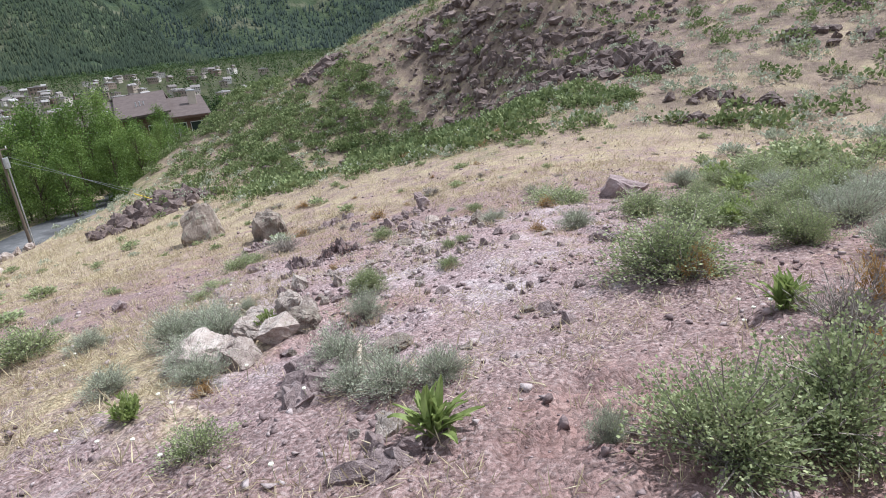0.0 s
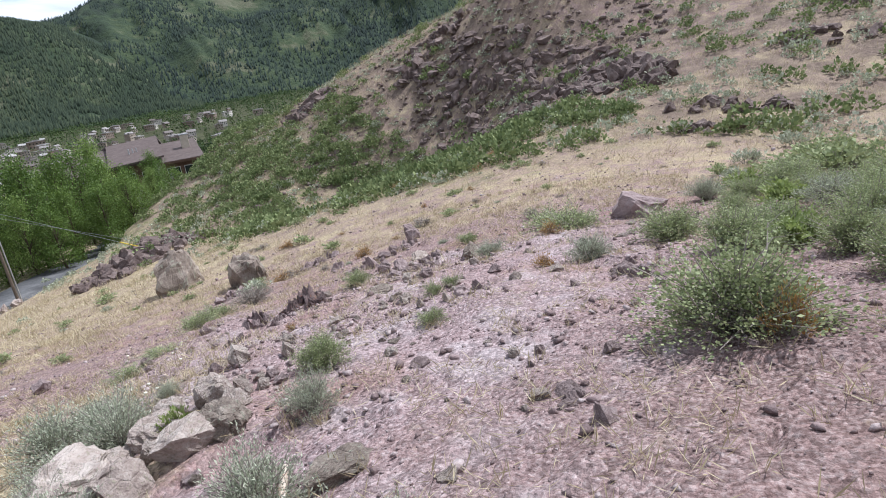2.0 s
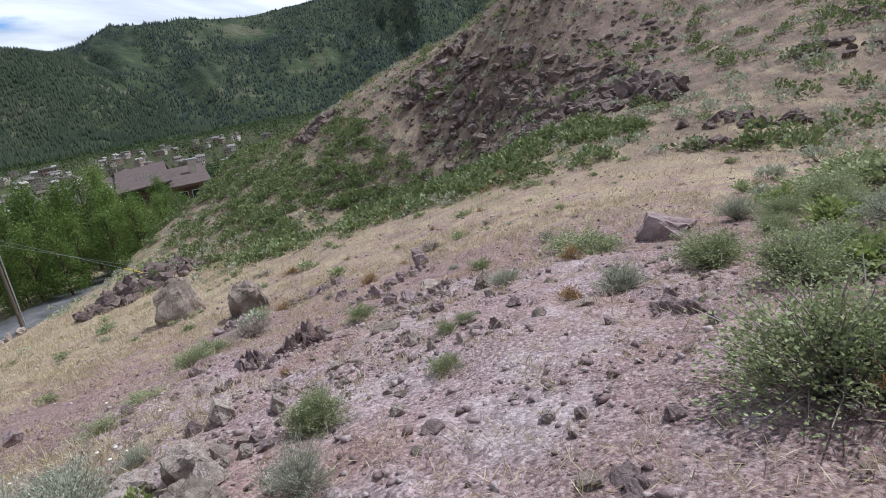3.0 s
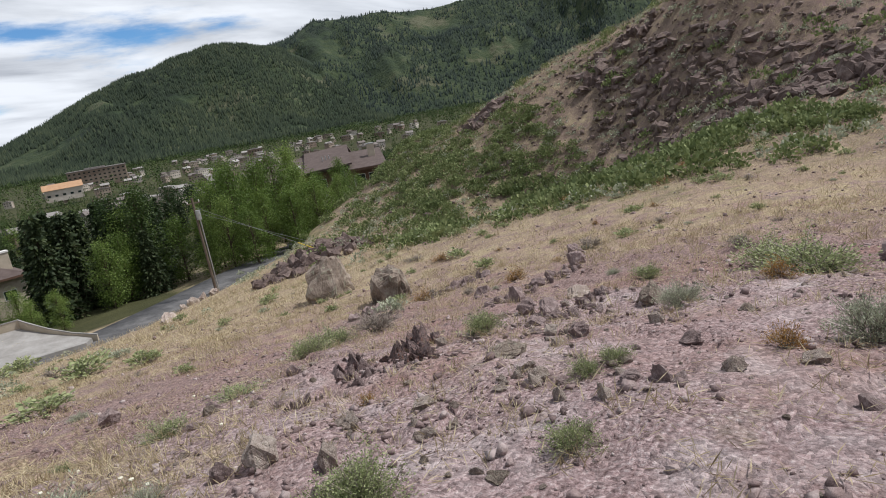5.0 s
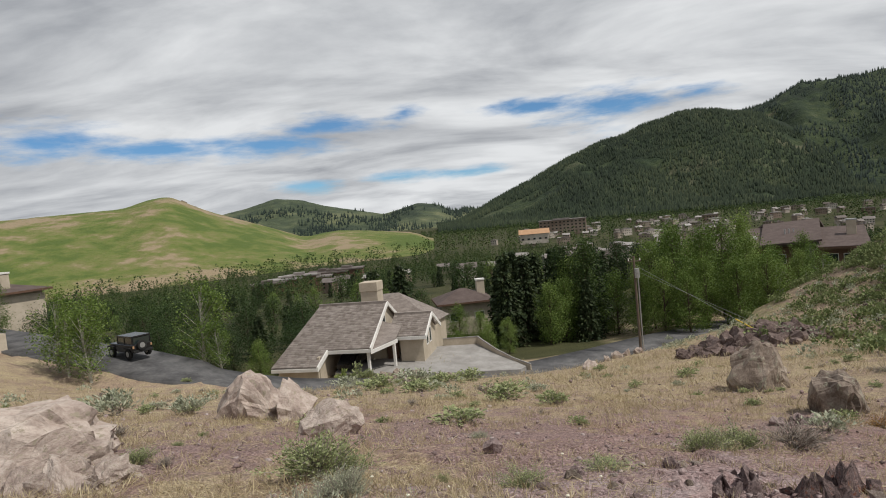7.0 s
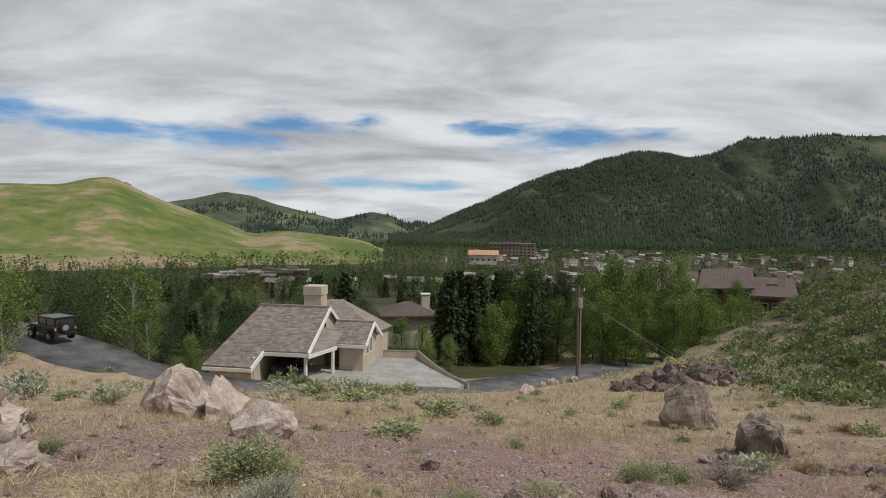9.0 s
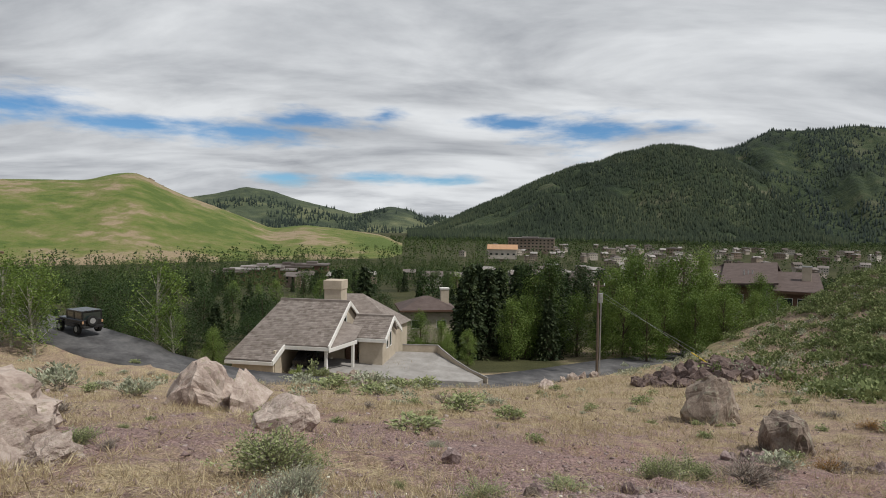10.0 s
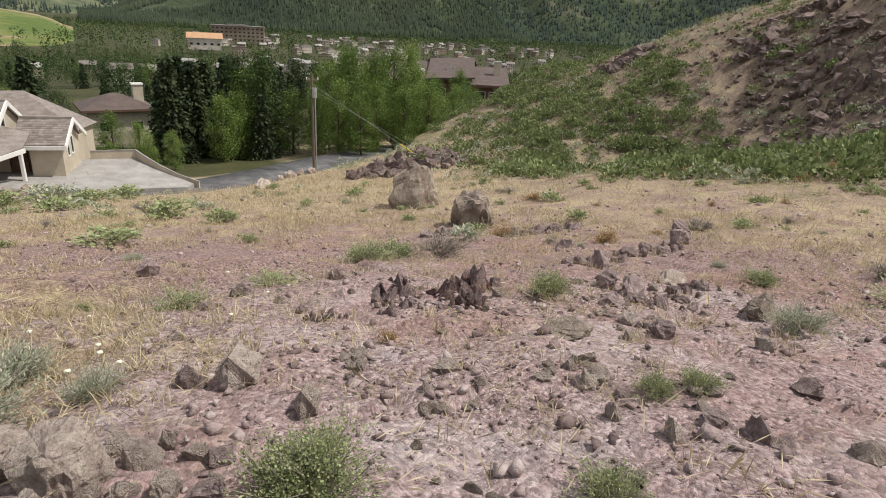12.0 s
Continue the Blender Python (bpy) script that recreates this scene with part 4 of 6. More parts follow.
SHRUBS = {
    "sage": [shrub_meshes(50 + k, "sage", 34, 6000, 0.038, 0.24, 0.9, 0.006, 0.2) for k in range(3)],
    "bitter": [shrub_meshes(60 + k, "bitter", 40, 9500, 0.024, 0.7, 0.5, 0.006, 0.24) for k in range(3)],
    "low": [shrub_meshes(70 + k, "bitter", 22, 3200, 0.042, 0.45, 0.9, 0.008, 0.24) for k in range(3)],
    "bright": [shrub_meshes(80 + k, "bright", 12, 900, 0.15, 0.35, 1.2, 0.008, 0.22) for k in range(2)],
    "rust": [shrub_meshes(90, "rust", 16, 1300, 0.07, 0.25, 1.0, 0.008, 0.24)],
    "dead": [shrub_meshes(95, "twig", 22, 1500, 0.12, 0.06, 0.6, 0.008, 0.26)],
}


SHRUBS_FAR = {
    "sage": [shrub_meshes(150, "sage", 9, 480, 0.13, 0.26, 0.9, 0.006, 0.2)],
    "bitter": [shrub_meshes(160 + k, "bitter", 10, 560, 0.11, 0.5, 0.5, 0.006, 0.24) for k in range(2)],
    "low": [shrub_meshes(170 + k, "bitter", 9, 460, 0.115, 0.45, 0.9, 0.008, 0.24) for k in range(2)],
    "bright": SHRUBS["bright"],
    "rust": SHRUBS["rust"],
    "dead": [shrub_meshes(195, "twig", 10, 500, 0.16, 0.09, 0.6, 0.008, 0.26)],
}


def shrub(kind, x, y, w, h, label, group="shrubs on the slope", name="shrub", sink=0.03):
    rng = random.Random(int(x * 97 + y * 53))
    far = math.hypot(x - 7, y - 3) > 13
    leaf, stem = rng.choice((SHRUBS_FAR if far else SHRUBS)[kind])
    base = thing(name, x, y, height_at(x, y) - sink, rng.uniform(0, 360), label, "shrub", group)
    base.scale = (w * 1.12, w * 1.12, h * 1.1)
    for part_name, me in (("foliage", leaf), ("stem", stem)):
        under(new(part_name, me), base)
    return base


SAGE = "grey green sagebrush growing in stony soil"
GREEN = "rounded dull green shrub with small leaves"
LOW = "low green shrub in dry grass"
shrub("bitter", 8.35, 1.1, 1.5, 0.85, "large dull green shrub beside the trail", sink=0.06)
shrub("bitter", 4.75, -0.05, 1.05, 0.72, "large dull green shrub at the trail's edge")
shrub("bitter", 5.2, -0.55, 1.0, 0.75, "large dull green shrub at the trail's edge")
shrub("sage", 4.72, 0.58, 0.34, 0.34, "small sage green shrub at the trail's edge")
shrub("rust", 5.6, -0.75, 0.45, 0.45, "rusty dry twigs in a green shrub")
shrub("rust", 8.1, 0.72, 0.42, 0.42, "rusty dry twigs at a shrub's foot")
shrub("sage", 11.6, 3.5, 0.85, 0.5, SAGE)
shrub("bitter", 12.8, 2.6, 1.2, 0.6, GREEN)
shrub("low", 14.9, 5.1, 1.5, 0.55, GREEN)
shrub("sage", 17.4, 2.9, 1.1, 0.65, SAGE)
shrub("bright", 11.6, 0.85, 0.65, 0.42, "bright yellow green leafy plant")
shrub("bright", 18.1, 2.2, 0.9, 0.55, "bright yellow green leafy plant")
shrub("bitter", 20.7, 0.6, 1.7, 0.95, GREEN)
shrub("bitter", 12.6, 0.1, 1.0, 0.6, GREEN)
shrub("low", 12.4, 1.25, 1.2, 0.45, GREEN)
shrub("bitter", 10.0, -0.1, 0.9, 0.62, GREEN)
shrub("sage", 11.4, -0.6, 1.1, 0.65, SAGE)
for px_, py_, w_ in ((14.2, 0.6, 1.1), (15.4, -0.3, 1.2), (13.6, -1.0, 1.0), (16.6, 1.0, 1.0), (18.6, -0.6, 1.4), (22.5, -0.4, 1.5), (20.2, 2.6, 1.0), (24.5, 1.2, 1.6), (26.5, 3.2, 1.3), (28.5, 0.6, 1.6), (31.0, 2.0, 1.5), (14.6, 2.0, 0.8), (23.8, 3.6, 0.9), (33, -1.5, 1.7), (27, -2, 1.6)):
    shrub(random.Random(int(px_ * 10)).choice(["sage", "bitter", "low", "sage"]), px_, py_, w_, w_ * 0.52, "sagebrush and green shrubs growing close together")
shrub("bright", 15.0, 1.2, 0.9, 0.45, "bright yellow green leafy plant")
shrub("bright", 17.2, -0.2, 0.9, 0.45, "bright yellow green leafy plant")
shrub("sage", 6.62, 4.2, 0.6, 0.42, SAGE)
shrub("low", 7.35, 4.95, 0.5, 0.3, LOW)
shrub("sage", 5.95, 6.35, 0.95, 0.5, SAGE)
shrub("low", 10.55, 12.1, 0.9, 0.5, LOW)
shrub("low", 8.7, 4.35, 0.4, 0.24, LOW)
shrub("low", 10.75, 7.35, 0.6, 0.34, "bright green low shrub beside dark rocks")
shrub("sage", 5.3, 5.95, 0.8, 0.42, SAGE)
shrub("sage", 5.45, 3.5, 0.85, 0.5, "grey green sagebrush on top of a rock")
shrub("sage", 4.75, 4.9, 0.7, 0.42, SAGE)
shrub("sage", 5.05, 2.5, 0.75, 0.42, "grey green sagebrush leaning over a rock")
shrub("sage", 5.2, 2.12, 0.55, 0.38, "grey green sagebrush leaning over a rock")
shrub("sage", 5.0, 2.95, 0.55, 0.36, "grey green sagebrush leaning over a rock")
shrub("sage", 5.8, 6.0, 0.8, 0.5, SAGE)
shrub("sage", 4.9, 5.35, 0.6, 0.4, SAGE)
shrub("rust", 4.6, 4.6, 0.3, 0.2, "small yellowed dry plant")
for px_, py_, w_, h_, k_ in ((11.2, 1.45, 1.15, 0.6, "bitter"), (12.2, 1.0, 1.0, 0.5, "low"), (10.95, 0.35, 0.9, 0.6, "bitter"), (13.5, 0.05, 1.2, 0.65, "bitter"), (11.8, -0.3, 1.0, 0.6, "sage"), (12.6, -0.75, 1.3, 0.7, "sage"),
        (14.6, -1.2, 1.3, 0.7, "sage"), (17.9, 1.35, 1.4, 0.7, "bitter"), (19.4, 1.5, 1.5, 0.7, "bitter"), (20.6, 0.2, 1.6, 0.8, "bitter"), (25.3, -1.2, 2.0, 0.9, "low"), (23.6, 0.4, 1.8, 0.8, "bitter"), (15.9, 6.0, 1.3, 0.5, "low"),
        (16.0, 0.3, 1.3, 0.6, "bitter"), (16.8, 2.0, 1.1, 0.55, "bitter"), (22.0, 2.0, 1.5, 0.6, "bitter"), (9.3, -1.0, 0.9, 0.55, "sage"), (8.6, -1.3, 0.8, 0.5, "dead")):
    shrub(k_, px_, py_, w_, h_, "sagebrush and green shrubs growing close together")
for px_, py_, w_ in ((4.6, 2.25, 0.22), (4.45, 2.1, 0.26), (4.7, 2.05, 0.16), (4.3, 2.3, 0.14)):
    boulder(px_, py_, w_, w_ * 0.7, "rock_pale", "pale rock beside a leafy plant", seed=19)
shrub("low", 3.8, 3.5, 0.6, 0.35, LOW)
shrub("sage", 4.35, 6.1, 0.7, 0.4, SAGE)
shrub("bright", 3.95, 4.8, 0.34, 0.3, "bright green plant with white flower heads")
shrub("dead", 6.55, -0.55, 0.75, 0.5, "dry grey brown twiggy bush")
shrub("rust", 7.3, -0.75, 0.55, 0.42, "rusty orange dry plant")
shrub("bitter", 7.5, 4.92, 0.62, 0.38, "dull green shrub at the edge of the gravel")
shrub("sage", 5.5, 6.6, 0.9, 0.6, SAGE)
shrub("sage", 6.1, 7.2, 0.6, 0.38, SAGE)
shrub("bright", 6.0, 5.35, 0.32, 0.32, "yellow green plant growing among boulders")
shrub("low", 4.8, 9.7, 1.25, 0.6, GREEN)
shrub("low", 5.1, 9.9, 0.8, 0.5, GREEN)
shrub("low", 9.75, 5.05, 0.3, 0.2, LOW)
shrub("low", 10.05, 4.95, 0.32, 0.2, LOW)
shrub("low", 11.3, 12.6, 1.0, 0.46, LOW)
shrub("dead", 12.0, 12.1, 1.05, 0.5, "grey twiggy dead bush")
shrub("low", 6.5, 16.2, 1.5, 0.36, LOW)
shrub("low", 8.4, 9.95, 0.75, 0.18, LOW)
shrub("sage", 12.7, 5.8, 0.75, 0.4, "pale sagebrush behind a leaning rock")
shrub("sage", -5.2, 22.3, 2.1, 1.1, SAGE)
shrub("sage", -2.2, 21.2, 1.3, 0.75, SAGE)
shrub("low", -0.5, 11.7, 0.5, 0.4, LOW)
shrub("low", 8.0, 22.8, 1.8, 0.6, LOW)
shrub("low", 4.5, 30, 2.2, 0.8, LOW)
shrub("low", 1.5, 37, 3.0, 1.0, LOW)
shrub("low", 5.5, 40, 2.6, 0.9, LOW)
shrub("sage", 3.0, 42, 3.0, 1.1, SAGE)
shrub("sage", -1.5, 44, 2.6, 1.0, SAGE)
shrub("low", 7.0, 44.5, 2.4, 0.9, LOW)
shrub("sage", 5.3, 8.7, 0.75, 0.4, SAGE)
shrub("low", 7.3, 8.8, 0.6, 0.22, LOW)
shrub("sage", 6.6, 6.45, 0.4, 0.26, SAGE)
shrub("rust", 8.6, 6.7, 0.25, 0.16, "small rusty dry plant")
shrub("rust", 10.9, 3.9, 0.4, 0.25, "small rusty dry plant")
for k_ in range(190):
    rr_ = random.Random(k_ + 900)
    px_, py_ = rr_.uniform(-14, 30), rr_.uniform(10, 46)
    if 8 < px_ < 20 and py_ < 14:
        continue
    w_ = 0.3 + 0.9 * rr_.random() ** 2
    shrub(rr_.choice(["low", "sage", "low", "dead"]), px_, py_, w_, w_ * 0.42, "low shrub scattered in dry grass")

for k_ in range(75):
    rr_ = random.Random(k_ + 2900)
    px_, py_ = rr_.uniform(14, 40), rr_.uniform(4, 24)
    w_ = 0.3 + 0.6 * rr_.random() ** 2
    shrub(rr_.choice(["low", "sage", "low", "dead", "rust"]), px_, py_, w_, w_ * 0.45, "low shrub scattered in dry grass")


def leafy_clump(x, y, w, h, n, seed):
    """A rosette of long arrow shaped leaves, each a part."""
    rng = random.Random(seed)
    base = thing("leafy_plant", x, y, height_at(x, y) - 0.02, rng.uniform(0, 360), "clump of long bright green arrow shaped leaves", "plant", "leafy plants")
    shapes = []
    for k in range(3):
        bm = bmesh.new()
        rows = []
        for i in range(7):
            s = i / 6
            half = 0.13 * math.sin(math.pi * min(1, 0.12 + s * 0.88)) ** 0.7 * (0.25 if s < 0.2 else 1)
            out, up = 0.75 * s**1.3, s - 0.3 * (1 + 0.4 * k) * s * s
            rows.append([bm.verts.new((out, q * half, up + abs(q) * 0.03)) for q in (-1, 0, 1)])
        for p, q in zip(rows, rows[1:]):
            for i in (0, 1):
                bm.faces.new((p[i], p[i + 1], q[i + 1], q[i]))
        me = bpy.data.meshes.new("leaf"); bm.to_mesh(me); bm.free(); me.materials.append(M["bright"])
        shapes.append(me)
    for _ in range(n):
        leaf = under(new("leaf", rng.choice(shapes)), base)
        s = rng.uniform(0.65, 1.1)
        leaf.matrix_basis = pose(rng.uniform(-0.04, 0.04), rng.uniform(-0.04, 0.04), 0, rng.uniform(-12, 12), rng.uniform(-30, 25), rng.uniform(0, 360))
        leaf.scale = (w * s * 0.6, w * s * 0.55, h * s * 1.15)


leafy_clump(4.5, 1.72, 0.42, 0.42, 56, 1)
leafy_clump(7.1, -0.12, 0.42, 0.4, 50, 2)
leafy_clump(11.45, 0.95, 0.5, 0.42, 26, 3)
leafy_clump(6.85, 3.0 - 3.6, 0.3, 0.25, 14, 4)


def grass_mesh(n, blades, seed, length, spread, area, need):
    rng = np.random.default_rng(seed)
    P, L = [], []
    while len(P) < n:
        x, y = area(rng)
        g = float(fields(np.array(x), np.array(y))[0])
        if rng.random() > max(need, g * 1.1) or float(road_near(np.array(x), np.array(y))[0]) < 3.4:
            continue
        if noise.noise(Vector((x, y, 7)) * 0.6) < -0.2:
            continue
        P.append((x, y, height_at(x, y) - 0.01)); L.append(length * (1 + 0.018 * math.hypot(x - 8, y - 5)))
    P, L = np.repeat(np.array(P), blades, 0), np.repeat(np.array(L), blades)
    P[:, :2] += rng.normal(size=(len(P), 2)) * spread * (L[:, None] / length)
    lean = rng.normal(size=(len(P), 3)) * (0.55, 0.55, 0.1) + (0, 0, 1)
    v, f = cards(P, lean, L, 0.05, rng)
    return mesh_of("dry_grass", v, f, M["straw"])


def disc(cx, cy, r, p):
    def pick(rng):
        q, a = r * rng.random() ** p, rng.random() * 6.283
        return cx + q * math.cos(a), cy + q * math.sin(a)
    return pick


def litter(n, seed, length):
    """Fallen straw and dead stalks lying in patches on the ground."""
    rng = np.random.default_rng(seed)
    P = []
    while len(P) < n:
        x, y = rng.uniform(1.5, 15), rng.uniform(-3, 13)
        g = float(fields(np.array(x), np.array(y))[0])
        if rng.random() > 0.12 + 0.8 * g + (0.3 if x < 6 else 0) or noise.noise(Vector((x, y, 9)) * 0.8) < -0.05:
            continue
        P.append((x, y, height_at(x, y) + 0.03))
    P = np.array(P)
    d = rng.normal(size=P.shape) * (1, 1, 0.16) + (0, 0, 0.06)
    d /= np.linalg.norm(d, axis=1, keepdims=True)
    v, f = cards(P, d * 3, length, 0.045, rng)
    return mesh_of("straw_litter", v, f, M["straw"])


tagged(new("straw_litter", litter(22000, 15, 0.12)), "fallen dry straw and stalks lying on the soil", "straw", kind="stuff")
tagged(new("dry_grass", grass_mesh(9000, 13, 3, 0.13, 0.045, disc(7.5, 7, 17, 0.62), 0.2)), "short dry straw coloured grass in tufts", "grass", kind="stuff")
tagged(new("dry_grass", grass_mesh(5000, 9, 4, 0.2, 0.11, disc(12, 24, 40, 0.6), 0.1)), "dry yellow grass over the lower slope", "grass", kind="stuff")
tagged(new("dry_grass", grass_mesh(7000, 8, 5, 0.24, 0.22, disc(55, 26, 46, 0.6), 0.45)), "dry tawny grass over the hillside", "grass", kind="stuff")


def hill_shrubs(n, per, seed, mat, area, want, low, high, name, label, leaf=0.17):
    rng = np.random.default_rng(seed)
    V, F, got, tries = [], [], 0, 0
    while got < n and tries < n * 60:
        tries += 1
        x, y = area(rng)
        if rng.random() > want(x, y):
            continue
        w = rng.uniform(low, high)
        a, e = rng.uniform(0, 6.283, per), np.arccos(rng.uniform(0, 1, per))
        r = w / 2 * rng.uniform(0.55, 1.05, per) * (1 + 0.25 * np.sin(a * 3 + got))
        p = np.stack([r * np.sin(e) * np.cos(a), r * np.sin(e) * np.sin(a), 0.85 * r * np.cos(e)], -1)
        d = p / (np.linalg.norm(p, axis=1, keepdims=True) + 1e-6)
        v, f = cards(p + (x, y, height_at(x, y)), d + (0, 0, 0.4), w * leaf, 0.85, rng)
        F.append(f + got * per * 4); V.append(v)
        got += 1
    tagged(new(name, mesh_of(name, np.concatenate(V), np.concatenate(F), M[mat])), label, "shrubs", kind="stuff")


def on_hill(x, y):
    """Thick below the long crag, thin above it."""
    if math.hypot(x - 7, y - 3) < 27 or y > 2.2 * x - 12 or x < 26:
        return 0.0
    below = (59 - x) * 0.91 + (y - 29) * 0.42
    band = float(smooth((below - 3) / 5) * smooth((34 - below) / 15) * smooth((y - 4) / 10))
    if abs(below) < 6 and 8 < y < 48:
        return 0.05
    return (0.14 + band) * (0.55 + 1.0 * noise.noise(Vector((x, y, 1)) * 0.16) + 1.1 * noise.noise(Vector((x, y, 5)) * 0.45))


hill_shrubs(2500, 96, 7, "hillgreen", disc(48, 40, 46, 0.6), on_hill, 0.5, 1.9, "hill_shrubs", "green snowbrush thickets on the hillside", 0.14)
hill_shrubs(1500, 60, 8, "sage", disc(50, 30, 48, 0.6), lambda x, y: 0.35 if math.hypot(x - 7, y - 3) > 26 and x > 27 else 0.0, 0.5, 1.3, "hill_sagebrush", "grey green sagebrush dotted over the hillside", 0.15)
hill_shrubs(40, 100, 9, "sage", disc(-10, 50, 30, 0.6), lambda x, y: 1.0 if road_near(np.array(x), np.array(y))[0] > 4.5 and y < 60 else 0, 0.5, 1.2, "bank_sagebrush", "grey green sagebrush on the bank along the road", 0.12)


# ---- trees ----
def join_tubes(paths):
    """Tapered limbs from (start, end, radius) rows."""
    a, b, r = zip(*paths)
    return stems(a, b, r, 4)


def broad_tree(seed, leaf_mat, bark, clusters, per, leaf, slim=0.5, low=0.25):
    """Trunk, limbs and crown of a broadleaf tree one metre high."""
    rng = np.random.default_rng(seed)
    lean = rng.uniform(-0.05, 0.05, 2)
    top = np.array([lean[0], lean[1], 0.9])
    trunk = [((0, 0, -0.02), tuple(top * 0.5), 0.018), (tuple(top * 0.5), tuple(top), 0.011)]
    limbs, centres = [], []
    for k in range(clusters):
        h = low + (1 - low) * (k + 0.5) / clusters * 0.97
        s = (h - low) / (1 - low)
        reach = slim * 0.5 * (math.sin(math.pi * (0.16 + 0.8 * s)) ** 0.8) * rng.uniform(0.25, 1.12)
        a = rng.uniform(0, 6.283)
        c = np.array([reach * math.cos(a) + lean[0] * h, reach * math.sin(a) + lean[1] * h, h])
        root = top * max(0.12, h - 0.14 - 0.3 * reach)
        limbs.append((tuple(root), tuple(c), 0.0032))
        centres.append(c)
    centres = np.array(centres)
    pick = rng.integers(0, clusters, clusters * per)
    spread = slim * 0.095
    pts = centres[pick] + rng.normal(size=(len(pick), 3)) * (spread, spread, spread * 1.5)
    d = rng.normal(size=pts.shape) + (0, 0, -0.2)
    v, f = cards(pts, d, leaf, 0.75, rng)
    return (mesh_of("trunk", *join_tubes(trunk), M[bark], True), mesh_of("limb", *join_tubes(limbs), M[bark]), mesh_of("crown", v, f, M[leaf_mat]))


def spruce_tree(seed, levels=26, slim=0.34, mat="needle", step=9):
    """Trunk, boughs and needles of a spruce one metre high."""
    rng = np.random.default_rng(seed)
    trunk = [((0, 0, -0.02), (0, 0, 0.5), 0.014), ((0, 0, 0.5), (0, 0, 0.99), 0.007)]
    limbs, pts, dirs = [], [], []
    for k in range(levels):
        h = 0.06 + 0.93 * k / levels
        reach = slim * 0.5 * (1 - h) ** 0.85 * rng.uniform(0.82, 1.15) + 0.008
        n = 9 if h < 0.7 else 6
        for j in range(n):
            a = 6.283 * (j + rng.uniform(-0.35, 0.35)) / n + k * 0.7
            r = reach * rng.uniform(0.7, 1.12)
            tip = np.array([r * math.cos(a), r * math.sin(a), h - r * rng.uniform(0.25, 0.5)])
            root = np.array([0, 0, h])
            limbs.append((tuple(root), tuple(tip), 0.0028))
            for s in np.linspace(0.2, 1.0, step):
                for _ in range(2):
                    pts.append(root * (1 - s) + tip * s + rng.normal(size=3) * 0.01)
                    dirs.append((tip - root) / (r + 1e-6) + (0, 0, -0.35))
    v, f = cards(np.array(pts), np.array(dirs), 0.042 * (9 / step) ** 0.6, 0.5, rng)
    return (mesh_of("trunk", *join_tubes(trunk), M["bark"], True), mesh_of("limb", *join_tubes(limbs), M["bark"]), mesh_of("crown", v, f, M[mat]))


TREES = {
    "aspen": [broad_tree(20 + k, "aspen", "bark", 60, 120, 0.017, 0.42, 0.08) for k in range(4)],
    "young": [broad_tree(30 + k, "aspen", "aspen_bark", 46, 60, 0.02, 0.42, 0.2) for k in range(2)],
    "broad": [broad_tree(35 + k, "leafdark", "bark", 64, 120, 0.02, 0.75, 0.14) for k in range(3)],
    "poplar": [broad_tree(38, "leafdark", "bark", 60, 100, 0.019, 0.34, 0.1)],
    "spruce": [spruce_tree(25 + k, 28, 0.36 + 0.05 * k) for k in range(3)],
    "aspen_far": [broad_tree(120 + k, "aspen", "bark", 36, 50, 0.033, 0.5, 0.12) for k in range(2)],
    "broad_far": [broad_tree(135 + k, "leafdark", "bark", 38, 48, 0.037, 0.7, 0.12) for k in range(3)],
    "poplar_far": [broad_tree(138, "leafdark", "bark", 34, 24, 0.045, 0.34, 0.1)],
    "spruce_far": [spruce_tree(125 + k, 17, 0.36 + 0.05 * k, step=5) for k in range(2)],
}
TREE_LABEL = {"aspen": "slender aspen with light green leaves", "young": "young aspen with a pale trunk and sparse leaves", "broad": "broadleaf tree with a dense dark green crown",
              "poplar": "tall narrow poplar with dark green leaves", "spruce": "tall dark green spruce with drooping boughs"}


def tree(kind, x, y, h, wide=1.0, group=""):
    rng = random.Random(int(x * 37 + y * 91))
    base = thing("spruce" if kind == "spruce" else "tree", x, y, float(land(x, y)) - 0.1, rng.uniform(0, 360), TREE_LABEL[kind], "tree", group or "trees of the valley")
    base.scale = (h * wide, h * wide, h)
    for part_name, me in zip(("trunk", "limb", "crown"), rng.choice(TREES[kind + ("_far" if y > 103 and kind != "young" else "")])):
        under(new(part_name, me), base)


for x_, y_, h_ in ((33, 80, 10.5), (36, 84, 12), (39, 81, 10.5), (41, 87, 12.5), (44, 84, 11), (46, 92, 13), (49, 89, 11.5), (51, 95, 12.5), (37, 90, 12), (54, 93, 10.5), (57, 99, 11), (34, 87, 11), (42, 94, 13), (60, 97, 8.5), (63, 101, 8), (53, 101, 13), (47, 99, 13), (31, 83.5, 9)):
    tree("aspen", x_, y_, h_ * (0.8 + 0.35 * ((x_ * 7 + y_ * 3) % 5) / 4), 0.95, "aspen grove beside the road")
for x_, y_, h_ in ((66, 104, 7), (61, 92.5, 6), (57, 90, 6), (50, 84.5, 6.5)):
    tree("young", x_, y_, h_, 1.4, "aspen grove beside the road")
for x_, y_, h_ in ((13.2, 86.5, 13.5), (12.6, 90.5, 12), (16.5, 92, 13.5), (22, 98, 14.5), (26.5, 93, 13), (19.5, 103, 14), (28.5, 99, 13), (24.5, 86.5, 9), (15.5, 100, 14.5), (-8, 104, 13), (-4, 112, 14)):
    tree("spruce", x_, y_, h_, 1.1, "spruces behind the road")
